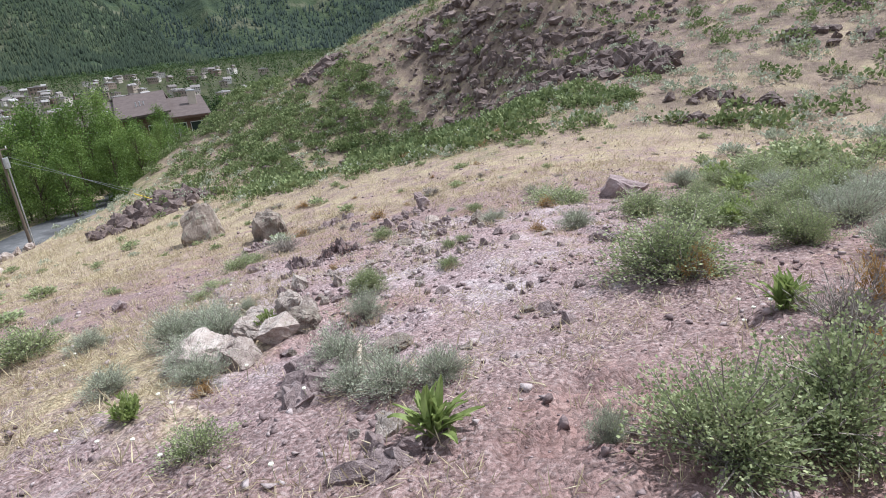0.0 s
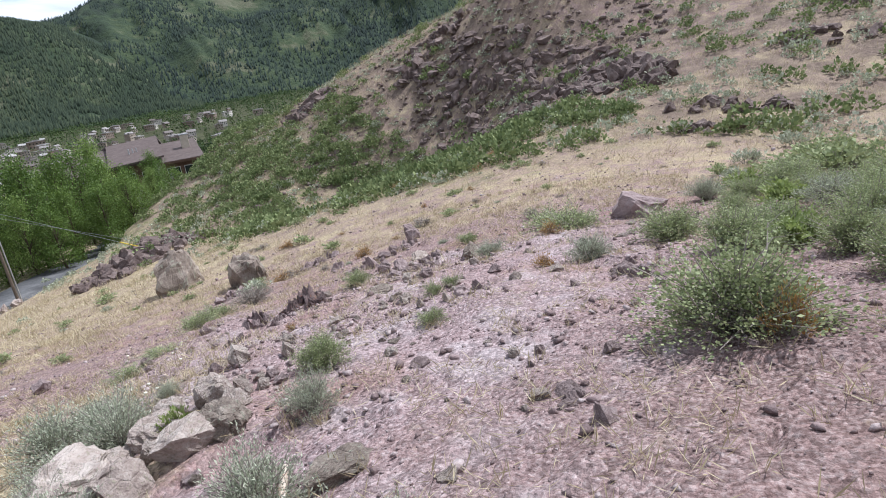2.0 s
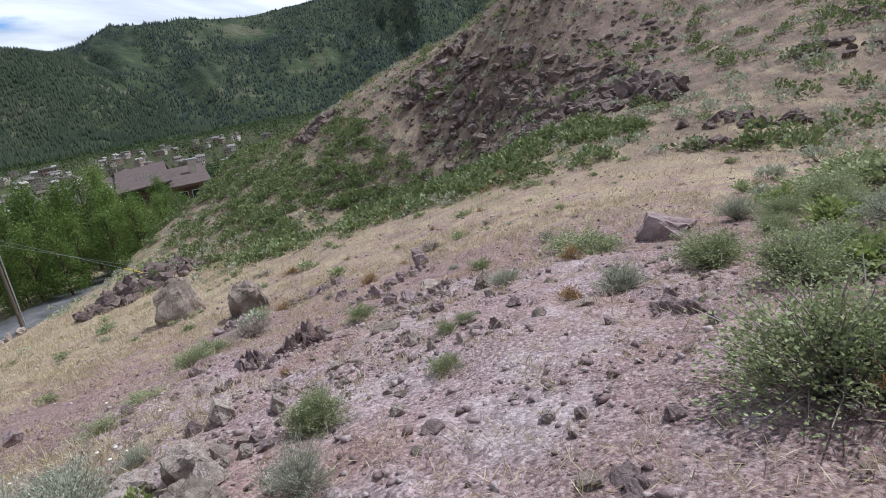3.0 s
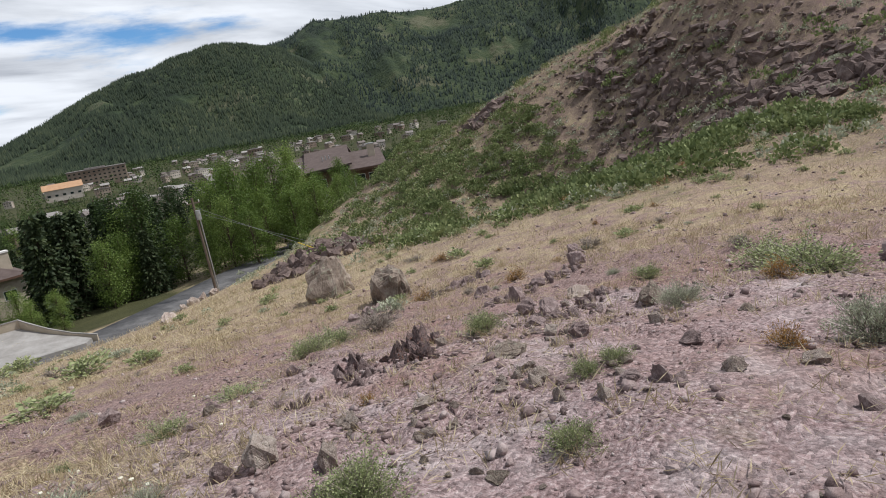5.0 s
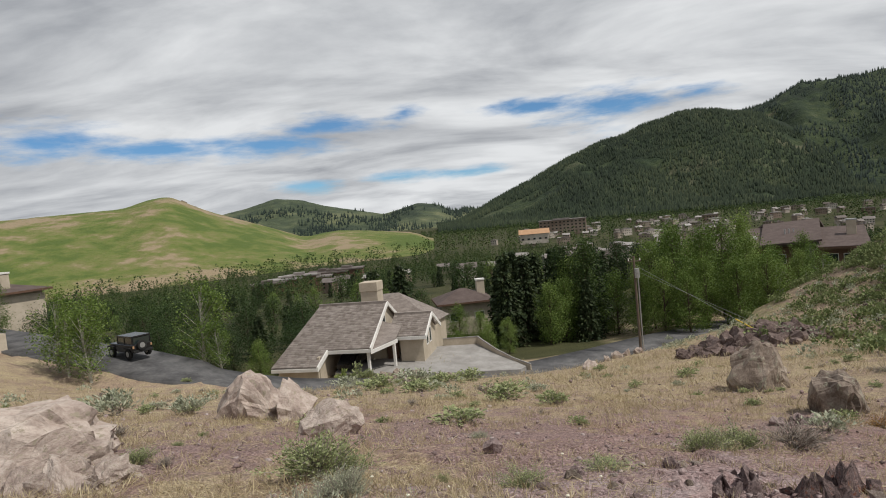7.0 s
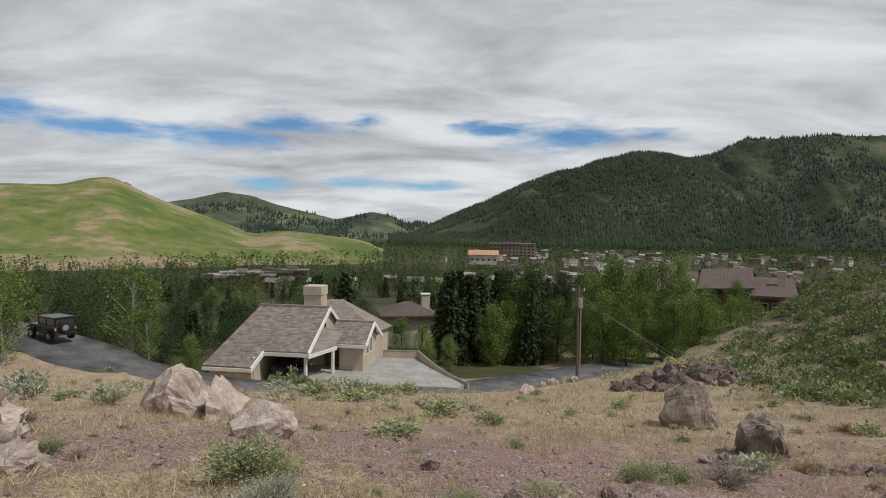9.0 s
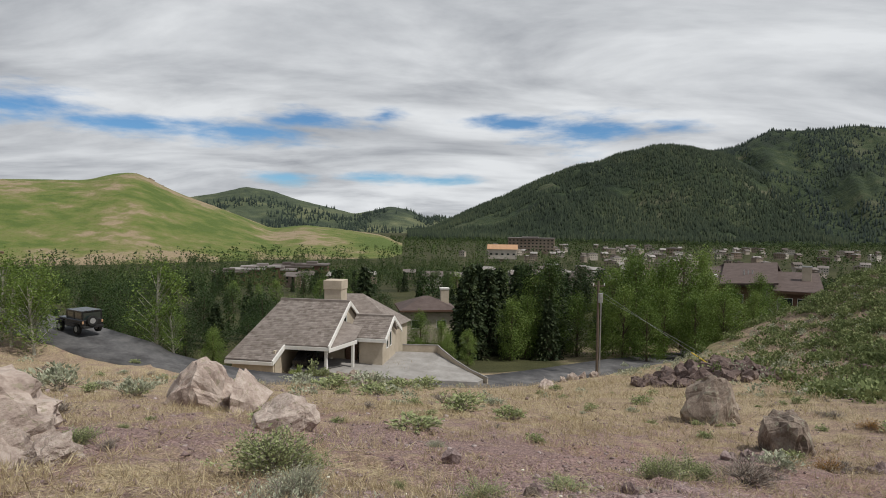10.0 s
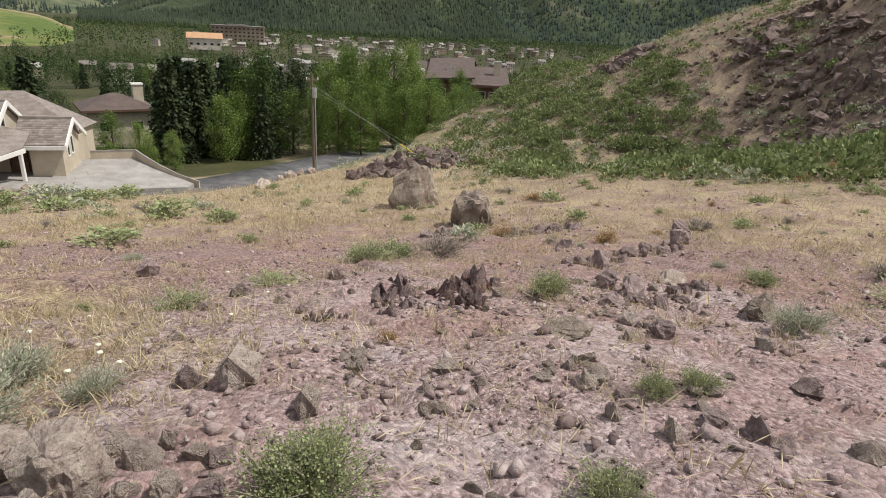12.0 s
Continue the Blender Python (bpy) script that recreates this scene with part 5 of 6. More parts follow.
for x_, y_, h_ in ((18.8, 85, 8.5), (21.5, 88, 9), (6.5, 84, 6.5), (3.5, 83, 5.5), (24, 92, 12), (0.5, 88, 7), (29, 88, 9), (1.5, 80, 4.5), (-1.5, 82, 5), (9, 82, 5.5), (6.0, 77, 3.8), (9.8, 78, 4.2), (3.0, 77, 3.6), (12.5, 79, 4.5), (35.5, 78, 8), (43, 80.5, 9), (48, 83, 9)):
    tree("aspen", x_, y_, h_, 1.2, "trees behind the road")
for x_, y_, h_ in ((25.0, 90, 14.5), (23.0, 94, 14), (27.5, 96, 14)):
    tree("poplar", x_, y_, h_, 1.0, "poplars behind the road")
for x_, y_, h_ in ((-15.3, 52.2, 7.6), (-13.6, 51.6, 4.2), (-21.8, 47.0, 6.2), (-22.8, 46.0, 5.2), (-20.9, 45.6, 5.6), (-24.5, 47.5, 6.6)):
    tree("young", x_, y_, h_, 1.25, "young aspens beside the road")
for x_, y_, h_, k_ in ((-35, 68, 9, "broad"), (-40, 72, 10, "broad"), (-31, 76, 9, "broad"), (-44, 66, 9.5, "aspen"), (-27, 74, 8.5, "broad"), (-23, 78, 9, "broad"), (-19, 76, 8, "aspen"), (-16, 80, 9, "broad"), (-36, 82, 11, "broad"), (-29, 84, 10, "broad"), (-22, 86, 10, "spruce"),
        (-47, 78, 11, "broad"), (-12, 82, 8, "aspen"), (-14, 88, 9, "broad"), (-8, 84, 8, "aspen"), (-6, 90, 9, "spruce"), (-26, 92, 11, "broad"), (-38, 92, 12, "broad"), (-18, 95, 11, "broad"), (-52, 88, 12, "broad"), (-11, 93, 10, "broad"), (-32, 60, 5, "young"), (-58, 74, 9, "aspen")):
    tree(k_, x_, y_, h_ * 0.66, 1.25, "trees below the road")
rt = random.Random(12)
made_, tried_ = 0, 0
while made_ < 170 and tried_ < 3000:
    tried_ += 1
    az_, d_ = rt.uniform(-34, 40), rt.uniform(104, 230)
    x_, y_ = 6 + d_ * math.sin(radians(az_)), d_ * math.cos(radians(az_))
    if math.hypot(x_ - 80, y_ - 136) < 20 or math.hypot(x_ - 7, y_ - 113) < 11 or (x_ > 52 and y_ < 108) or (-6 < az_ < 3.5 and d_ < 128):
        continue
    tree(rt.choice(["spruce", "broad", "spruce", "aspen", "broad", "poplar"]), x_, y_, rt.uniform(6, 10.5) * (0.75 if az_ < 0 else 1.0), 1.15, "trees of the valley")
    made_ += 1


TOWN = []


def far_trees(n, seed, d0, d1, az0, az1, mat, name, label, per=26, high=(7, 13), clump=0.26):
    """Woodland too far to count: each tree is a loose cone or dome of leaf clumps."""
    rng = np.random.default_rng(seed)
    V, F, got = [], [], 0
    while got < n:
        d = math.sqrt(rng.uniform(d0 * d0, d1 * d1))
        a = radians(rng.uniform(az0, az1))
        x, y = 6 + d * math.sin(a), d * math.cos(a)
        if any(math.hypot(x - tx, y - ty) < r for tx, ty, r in TOWN) or (math.hypot(x - 80, y - 136) < 18):
            continue
        h = rng.uniform(*high)
        if noise.noise(Vector((x, y, 0)) * 0.008) < -0.3 and rng.random() < 0.6:
            continue
        cone = rng.random() < 0.45
        z = rng.uniform(0.1, 1, per)
        r = (0.2 * (1 - z) + 0.02 if cone else 0.3 * np.sin(np.pi * (0.1 + 0.85 * z))) * h * rng.uniform(0.6, 1.1, per)
        t = rng.uniform(0, 6.283, per)
        p = np.stack([x + r * np.cos(t), y + r * np.sin(t), float(land(x, y)) + z * h], -1)
        dirs = np.stack([np.cos(t), np.sin(t), 0 * t + (-0.3 if cone else 0.4)], -1)
        v, f = cards(p, dirs, h * clump, 0.75, rng)
        F.append(f + got * per * 4); V.append(v)
        got += 1
    tagged(new(name, mesh_of(name, np.concatenate(V), np.concatenate(F), M[mat])), label, "woodland", kind="stuff")


# ---- houses ----
def window(parent, x0, z0, x1, z1, y, side=-1, axis="y", name="window"):
    """A framed pane in a wall that faces along y (or x)."""
    t = 0.09
    def b(a0, c0, a1, c1, d0, d1):
        return (a0, d0, c0, a1, d1, c1) if axis == "y" else (d0, a0, c0, d1, a1, c1)
    out = y + side * 0.06
    fr = part(name, boxes(b(x0 - t, z0 - t, x1 + t, z0, y, out), b(x0 - t, z1, x1 + t, z1 + t, y, out), b(x0 - t, z0, x0, z1, y, out), b(x1, z0, x1 + t, z1, y, out)), M["white"], parent)
    part("pane", boxes(b(x0, z0, x1, z1, y - side * 0.02, y + side * 0.02)), M["glass"], fr)
    return fr


def courses(corners_at, rows, cols_len, mat, parent, seed, name="shingle_course"):
    """Rows of shingles laid over one another up a roof slope; corners_at(k) gives the row's left and right ends."""
    rng = np.random.default_rng(seed)
    V, F = [], []
    for i in range(rows):
        a0, b0 = (np.array(q) for q in corners_at(i / rows))
        a1, b1 = (np.array(q) for q in corners_at((i + 1.25) / rows))
        n = max(1, int(np.linalg.norm(b0 - a0) / cols_len))
        cuts_ = np.sort(np.r_[0, (np.arange(1, n) + rng.uniform(-0.3, 0.3, n - 1)) / n, 1])
        for s, e in zip(cuts_, cuts_[1:]):
            lift = np.array((0, 0, 0.05 + rng.uniform(0, 0.025)))
            p = [a0 + (b0 - a0) * s + lift, a0 + (b0 - a0) * (e - 0.004) + lift, a1 + (b1 - a1) * (e - 0.004) + (0, 0, 0.015), a1 + (b1 - a1) * s + (0, 0, 0.015)]
            q = [p[0] - lift * 0.8, p[1] - lift * 0.8]
            k = len(V)
            V += [*p, *q]
            F += [(k, k + 1, k + 2, k + 3), (k + 4, k + 5, k + 1, k)]
    me = mesh_of(name, V, F, M[mat])
    return under(tagged(new(name, me), "grey weathered shingles in courses", kind="stuff"), parent)


def main_house():
    """The grey roofed house below the brink; its own frame is the plan turned a little."""
    H = thing("house", -4.1, 61.2, -12.0, -12.0, "beige stucco house with a steep grey shingle roof and white trim", "house")
    def P(x, y, z):
        return ((x + 4.0) * 0.88, y - 61.0, z + 12.0)
    slope = 0.56
    zr = -6.25
    def zf(y):
        return zr - slope * (64 - y)
    front = [P(-9.3, 64, zr), P(-0.9, 64, zr), P(-1.0, 58, zf(58)), P(-5.9, 58, zf(58)), P(-6.15, 56, zf(56)), P(-11.4, 56, zf(56) - 0.1)]
    roof = part("roof", slab(front, 0.22), M["shingle"], H)
    part("roof", slab([P(-0.9, 64, zr), P(-9.3, 64, zr), P(-11.4, 71, -9.9), P(-0.9, 70.5, -9.9)], 0.22), M["shingle"], H)
    def upper(k):
        y = 58 + 6 * k
        return P(-11.4 + 2.1 * (y - 56) / 8, y, zf(y)), P(-0.95, y, zf(y))
    def lower(k):
        y = 56 + 2 * k
        return P(-11.4 + 2.1 * (y - 56) / 8, y, zf(y)), P(-6.15 + 0.25 * k, y, zf(y))
    courses(upper, 26, 0.42, "shingle", roof, 1)
    courses(lower, 9, 0.42, "shingle", roof, 2)
    part("ridge_cap", boxes((*P(-9.4, 63.86, zr - 0.02), *P(-0.85, 64.14, zr + 0.2))), M["shingle"], H)
    # eaves boards and the raking board between the two eaves
    part("fascia", boxes((*P(-11.4, 55.9, zf(56) - 0.42), *P(-6.1, 56.02, zf(56) - 0.12))), M["white"], H, "white eaves board")
    part("fascia", boxes((*P(-5.9, 57.9, zf(58) - 0.42), *P(-0.95, 58.02, zf(58) - 0.1))), M["white"], H, "white eaves board")
    def rake(a, b, deep, wide=0.14):
        bm = bmesh.new()
        q = [Vector(a), Vector(b)]
        vs = []
        for p in q:
            for dx in (0, wide):
                for dz in (0, -deep):
                    vs.append(bm.verts.new(p + Vector((dx, 0, dz))))
        for f in ((0, 1, 3, 2), (4, 6, 7, 5), (0, 4, 5, 1), (2, 3, 7, 6), (0, 2, 6, 4), (1, 5, 7, 3)):
            bm.faces.new([vs[i] for i in f])
        bmesh.ops.recalc_face_normals(bm, faces=bm.faces[:])
        return bm
    part("bargeboard", rake(P(-6.15, 55.95, zf(56)), P(-5.9, 58, zf(58)), 0.45), M["white"], H)
    part("bargeboard", rake(P(-0.92, 57.9, zf(58) + 0.05), P(-0.92, 64, zr + 0.12), 0.42), M["white"], H)
    part("bargeboard", rake(P(-0.92, 67.2, -8.05), P(-0.92, 64, zr + 0.12), 0.42), M["white"], H)
    # walls
    part("wall", boxes((*P(-10.9, 56.5, -12.6), *P(-6.3, 56.75, zf(56.7) - 0.25))), M["stucco"], H)
    part("wall", boxes((*P(-6.45, 56.76, -12.6), *P(-6.2, 63.2, -10.0))), M["stucco"], H)
    part("wall", boxes((*P(-6.2, 63.2, -12.6), *P(-1.2, 63.45, -8.0))), M["stucco"], H, "shaded stucco wall under the porch")
    part("wall", boxes((*P(-10.9, 56.76, -12.6), *P(-10.65, 70, -10.4))), M["stucco"], H)
    gable = bmesh.new()
    g = [P(-1.2, 58.4, zf(58.4) - 0.3), P(-1.2, 64, zr - 0.25), P(-1.2, 69.5, -9.5), P(-1.2, 69.5, -12.6), P(-1.2, 63.3, -12.6), P(-1.2, 63.3, zf(58.4) - 0.3)]
    vs = [gable.verts.new(p) for p in g]; vs2 = [gable.verts.new(Vector(p) - Vector((0.2, 0, 0))) for p in g]
    gable.faces.new(vs); gable.faces.new(vs2[::-1])
    for i in range(6):
        j = (i + 1) % 6
        gable.faces.new((vs[i], vs2[i], vs2[j], vs[j]))
    bmesh.ops.recalc_face_normals(gable, faces=gable.faces[:])
    part("gable_wall", gable, M["stucco"], H)
    wx = P(-1.2, 0, 0)[0]
    window(H, P(0, 62.6, 0)[1], P(0, 0, -8.6)[2], P(0, 63.6, 0)[1], P(0, 0, -7.4)[2], wx, 1, "x")
    # porch posts and the lean-to over the door
    part("post", boxes((*P(-1.45, 58.2, -12.3), *P(-1.15, 58.5, -9.8)), bevel=0.03), M["white"], H, "white porch post")
    part("post", boxes((*P(0.65, 60.4, -12.3), *P(0.95, 60.7, -9.3)), bevel=0.03), M["white"], H, "white porch post")
    lean = [P(-0.98, 58.2, -9.85), P(-0.98, 62.4, -7.9), P(1.2, 62.4, -8.5), P(1.2, 60.2, -9.3)]
    lr = part("porch_roof", slab(lean, 0.15), M["shingle"], H, "small brown shingled porch roof")
    part("fascia", rake_between(P(-0.95, 58.1, -9.85), P(1.35, 60.2, -9.3), 0.34), M["white"], H, "white raking eaves board")
    part("door", boxes((*P(-0.98, 63.0, -12.1), *P(0.4, 63.12, -10.0))), M["brown"], H)
    # side wing
    part("wall", boxes((*P(1.0, 62.0, -12.6), *P(3.7, 62.25, -9.35))), M["stucco"], H)
    part("wall", boxes((*P(-1.0, 66.5, -12.6), *P(1.0, 66.75, -9.0))), M["stucco"], H)
    part("wall", boxes((*P(1.0, 62.26, -12.6), *P(1.25, 66.5, -9.35))), M["stucco"], H)
    wing = bmesh.new()
    g = [P(3.7, 62.25, -12.6), P(3.7, 62.25, -9.4), P(3.7, 64.6, -7.95), P(3.7, 67, -9.4), P(3.7, 67, -12.6)]
    vs = [wing.verts.new(p) for p in g]; vs2 = [wing.verts.new(Vector(p) - Vector((0.22, 0, 0))) for p in g]
    wing.faces.new(vs); wing.faces.new(vs2[::-1])
    for i in range(5):
        j = (i + 1) % 5
        wing.faces.new((vs[i], vs2[i], vs2[j], vs[j]))
    bmesh.ops.recalc_face_normals(wing, faces=wing.faces[:])
    part("gable_wall", wing, M["stucco"], H)
    wr = part("roof", slab([P(-0.3, 61.5, -9.35), P(4.2, 61.5, -9.35), P(4.2, 64.6, -7.65), P(-0.3, 64.6, -7.65)], 0.2), M["shingle"], H)
    courses(lambda k: (P(-0.3, 61.5 + 3.1 * k, -9.35 + 1.7 * k), P(4.2, 61.5 + 3.1 * k, -9.35 + 1.7 * k)), 12, 0.42, "shingle", wr, 3)
    part("roof", slab([P(3.7, 67.7, -9.35), P(-0.3, 67.7, -9.35), P(-0.3, 64.6, -7.65), P(4.2, 64.6, -7.65)], 0.2), M["shingle"], H)
    part("ridge_cap", boxes((*P(-0.3, 64.45, -7.66), *P(4.2, 64.75, -7.48))), M["shingle"], H)
    part("bargeboard", rake(P(4.15, 61.4, -9.36), P(4.15, 64.6, -7.55), 0.38), M["white"], H)
    part("bargeboard", rake(P(4.15, 67.8, -9.36), P(4.15, 64.6, -7.55), 0.38), M["white"], H)
    part("fascia", boxes((*P(-0.3, 61.38, -9.72), *P(4.15, 61.5, -9.4))), M["white"], H, "white eaves board")
    for y0 in (63.3, 64.5):
        window(H, P(0, y0, 0)[1], P(0, 0, -10.6)[2], P(0, y0 + 0.6, 0)[1], P(0, 0, -9.2)[2], P(3.7, 0, 0)[0], 1, "x")
    # rear roof and chimney
    rear = bmesh.new()
    pts = [P(-7, 67, -8.0), P(3.6, 67.5, -9.2), P(3.8, 74, -9.5), P(-7, 75, -9.5), P(-4.5, 70.5, -6.2), P(-1.6, 70.2, -6.1)]
    v = [rear.verts.new(p) for p in pts]
    for f in ((0, 1, 5, 4), (1, 2, 5), (2, 3, 4, 5), (3, 0, 4), (3, 2, 1, 0)):
        rear.faces.new([v[i] for i in f])
    bmesh.ops.recalc_face_normals(rear, faces=rear.faces[:])
    part("roof", rear, M["shingle"], H)
    part("wall", boxes((*P(-6.5, 68, -12.6), *P(3.3, 73.6, -9.55))), M["stucco"], H)
    ch = part("chimney", boxes((*P(-5.2, 66.6, -8), *P(-3.0, 68.4, -5.35)), bevel=0.03), M["stucco"], H)
    part("chimney_cap", boxes((*P(-5.28, 66.52, -5.35), *P(-2.92, 68.48, -4.35)), bevel=0.04), M["stucco"], ch, "projecting stucco chimney cap")


def rake_between(a, b, deep):
    bm = bmesh.new()
    a, b = Vector(a), Vector(b)
    n = (b - a).cross(Vector((0, 0, 1))).normalized() * 0.12
    vs = [bm.verts.new(p + o + Vector((0, 0, dz))) for p in (a, b) for o in (Vector(), n) for dz in (0, -deep)]
    for f in ((0, 1, 3, 2), (4, 6, 7, 5), (0, 4, 5, 1), (2, 3, 7, 6), (0, 2, 6, 4), (1, 5, 7, 3)):
        bm.faces.new([vs[i] for i in f])
    bmesh.ops.recalc_face_normals(bm, faces=bm.faces[:])
    return bm


main_house()


def hip_house(name, x, y, z, turn, w, d, wall_h, rise, wall, roof, label, chimney=True, overhang=0.8, group="", storeys=1):
    """A house with a hipped roof, a row of windows on each side and a chimney."""
    H = thing(name, x, y, z, turn, label, "house", group)
    part("wall", boxes((-w / 2, -d / 2, -4.0, w / 2, d / 2, wall_h)), M[wall], H)
    o = overhang
    bm = bmesh.new()
    ridge = max(0.5, (w - d) / 2)
    pts = [(-w / 2 - o, -d / 2 - o, wall_h), (w / 2 + o, -d / 2 - o, wall_h), (w / 2 + o, d / 2 + o, wall_h), (-w / 2 - o, d / 2 + o, wall_h), (-ridge, 0, wall_h + rise), (ridge, 0, wall_h + rise)]
    v = [bm.verts.new(p) for p in pts]
    for f in ((0, 1, 5, 4), (1, 2, 5), (2, 3, 4, 5), (3, 0, 4), (3, 2, 1, 0)):
        bm.faces.new([v[i] for i in f])
    bmesh.ops.recalc_face_normals(bm, faces=bm.faces[:])
    part("roof", bm, M[roof], H)
    part("fascia", boxes((-w / 2 - o, -d / 2 - o - 0.06, wall_h - 0.32, w / 2 + o, -d / 2 - o, wall_h - 0.01), (-w / 2 - o - 0.06, -d / 2 - o, wall_h - 0.32, -w / 2 - o, d / 2 + o, wall_h - 0.01), (w / 2 + o, -d / 2 - o, wall_h - 0.32, w / 2 + o + 0.06, d / 2 + o, wall_h - 0.01)), M[wall if wall != "stucco" else "brown"], H)
    n = max(2, int(w / 3.2))
    for s in range(storeys):
        for k in range(n):
            cx = -w / 2 + (k + 0.5) * w / n
            window(H, cx - 0.8, 0.9 + s * 3, cx + 0.8, 2.2 + s * 3, -d / 2, -1)
    if chimney:
        c = part("chimney", boxes((w * 0.3, -0.6, wall_h, w * 0.3 + 1.5, 0.6, wall_h + rise + 1.2), bevel=0.03), M["stucco"], H)
        part("chimney_cap", boxes((w * 0.3 - 0.1, -0.7, wall_h + rise + 1.2, w * 0.3 + 1.6, 0.7, wall_h + rise + 1.45)), M["white"], c)
    return H


hip_house("house", 7.2, 113.0, -17.8, 8, 9.0, 8.0, 4.2, 2.0, "stucco", "roof_brown", "low house with a brown hipped roof and pale chimney among trees", storeys=1)


def brown_house():
    """The big brown roofed house beyond the aspens: stepped low gables."""
    H = thing("house", 78, 134, -15.6, -30, "large brown timber house with low stepped brown roofs", "house")
    part("wall", boxes((-12, -7, -3, 12, 7, 4.6)), M["brown"], H)
    part("wall", boxes((5, -10, -3, 14, -7.05, 4.0)), M["brown"], H)
    part("roof", slab([(-13.5, -8.5, 4.4), (2, -8.5, 5.2), (2, 8, 8.3), (-13.5, 8, 7.4)], 0.4), M["roof_brown"], H)
    part("roof", slab([(-4, -9.5, 5.3), (7, -9.5, 6.0), (7, 7, 9.4), (-4, 7, 8.7)], 0.4), M["roof_brown"], H)
    part("roof", slab([(6, -11, 4.6), (15, -11, 4.6), (15, 6, 7.4), (6, 6, 7.4)], 0.4), M["roof_brown"], H)
    part("roof", slab([(-4, 7.02, 8.8), (7, 7.02, 9.3), (9, 15, 5), (-9, 15, 5)], 0.4), M["roof_brown"], H)
    part("fascia", boxes((6, -11.1, 4.0, 15, -11, 4.5)), M["brown"], H)
    c = part("chimney", boxes((11.5, -2, 5, 13.2, -0.4, 9.0), bevel=0.04), M["stucco"], H)
    part("chimney_cap", boxes((11.4, -2.1, 9.0, 13.3, -0.3, 9.25)), M["steel"], c)
    for k in range(4):
        window(H, -10 + 4 * k, 1.2, -7.5 + 4 * k, 3.0, -7, -1)
    window(H, 7, 1.0, 9.5, 3.0, -10, -1)
    window(H, 10.5, 1.0, 13, 3.0, -10, -1)
    part("skylight", boxes((-6.6, -4.2, 6.25, -4.8, -2.6, 6.75)), M["white"], H)
    for k in range(3):
        part("roof_vent", bar((0.5 + k * 0.8, -3 + k * 0.4, 6.9), (0.5 + k * 0.8, -3 + k * 0.4, 8.0), 0.13), M["steel"], H)


brown_house()


def glass_house():
    """The modern house by the upper road: a pale base with a tall glazed corner."""
    H = thing("house", -39.5, 53.0, float(land(-36, 53)), -28, "modern house with a pale base and green tinted glazed corner", "house")
    part("wall", boxes((-9, -5, -3, 2.2, 5, 1.9)), M["stucco"], H)
    part("wall", boxes((-9, -4.8, 5.0, 2.0, 4.8, 5.5)), M["steel"], H, "metal roof edge")
    for k in range(4):
        fr = part("window", boxes((-8.6 + 2.6 * k, -4.86, 1.92, -8.5 + 2.6 * k, -4.7, 5.0), (-8.5 + 2.6 * k, -4.86, 3.9, -6.0 + 2.6 * k, -4.7, 4.0)), M["steel"], H)
        part("pane", boxes((-8.5 + 2.6 * k, -4.8, 1.92, -6.0 + 2.6 * k, -4.76, 4.98)), M["glass"], fr)
    for k in range(3):
        fr = part("window", boxes((1.9, -4.7 + 3.0 * k, 1.92, 2.06, -4.6 + 3.0 * k, 5.0), (1.9, -4.6 + 3 * k, 3.9, 2.06, -1.7 + 3 * k, 4.0)), M["steel"], H)
        part("pane", boxes((1.96, -4.6 + 3.0 * k, 1.92, 2.0, -1.7 + 3.0 * k, 4.98)), M["glass"], fr)
    part("terrace_wall", boxes((3.5, -6, -1.6, 9.0, -5.6, 0.7), (3.5, -5.6, -1.6, 3.9, -1, 0.7)), M["concrete"], H, "white low terrace wall")


glass_house()
hip_house("house", -62, 88, -8.5, -25, 13, 9, 5.6, 1.4, "stucco", "roof_brown", "beige two storey house beside the upper road", chimney=True, storeys=1)

# far town: a few kinds of building, copied about
def block(name, w, d, h, label, flat=True, wall="town_wall", roof="town_roof", storeys=2):
    B = thing(name, 0, 0, 0, 0, label, "building", "buildings of the town")
    part("wall", boxes((-w / 2, -d / 2, -3, w / 2, d / 2, h)), M[wall], B)
    if flat:
        part("roof", boxes((-w / 2 - 0.6, -d / 2 - 0.6, h, w / 2 + 0.6, d / 2 + 0.6, h + 0.7), (-w * 0.2, -d * 0.2, h + 0.7, w * 0.15, d * 0.2, h + 2.0)), M[roof], B)
    else:
        bm = bmesh.new()
        p = [(-w / 2 - 1, -d / 2 - 1, h), (w / 2 + 1, -d / 2 - 1, h), (w / 2 + 1, d / 2 + 1, h), (-w / 2 - 1, d / 2 + 1, h), (-w / 2 - 1, 0, h + d * 0.3), (w / 2 + 1, 0, h + d * 0.3)]
        v = [bm.verts.new(q) for q in p]
        for f in ((0, 1, 5, 4), (2, 3, 4, 5), (1, 2, 5), (3, 0, 4), (3, 2, 1, 0)):
            bm.faces.new([v[i] for i in f])
        bmesh.ops.recalc_face_normals(bm, faces=bm.faces[:])
        part("roof", bm, M[roof], B)
    for s in range(storeys):
        n = max(2, int(w / 4.5))
        z0 = 0.8 + s * (h / storeys)
        for k in range(n):
            x = -w / 2 + (k + 0.5) * w / n
            part("window", boxes((x - 1.1, -d / 2 - 0.08, z0, x + 1.1, -d / 2 - 0.01, z0 + 1.5)), M["glass"], B)
    return B


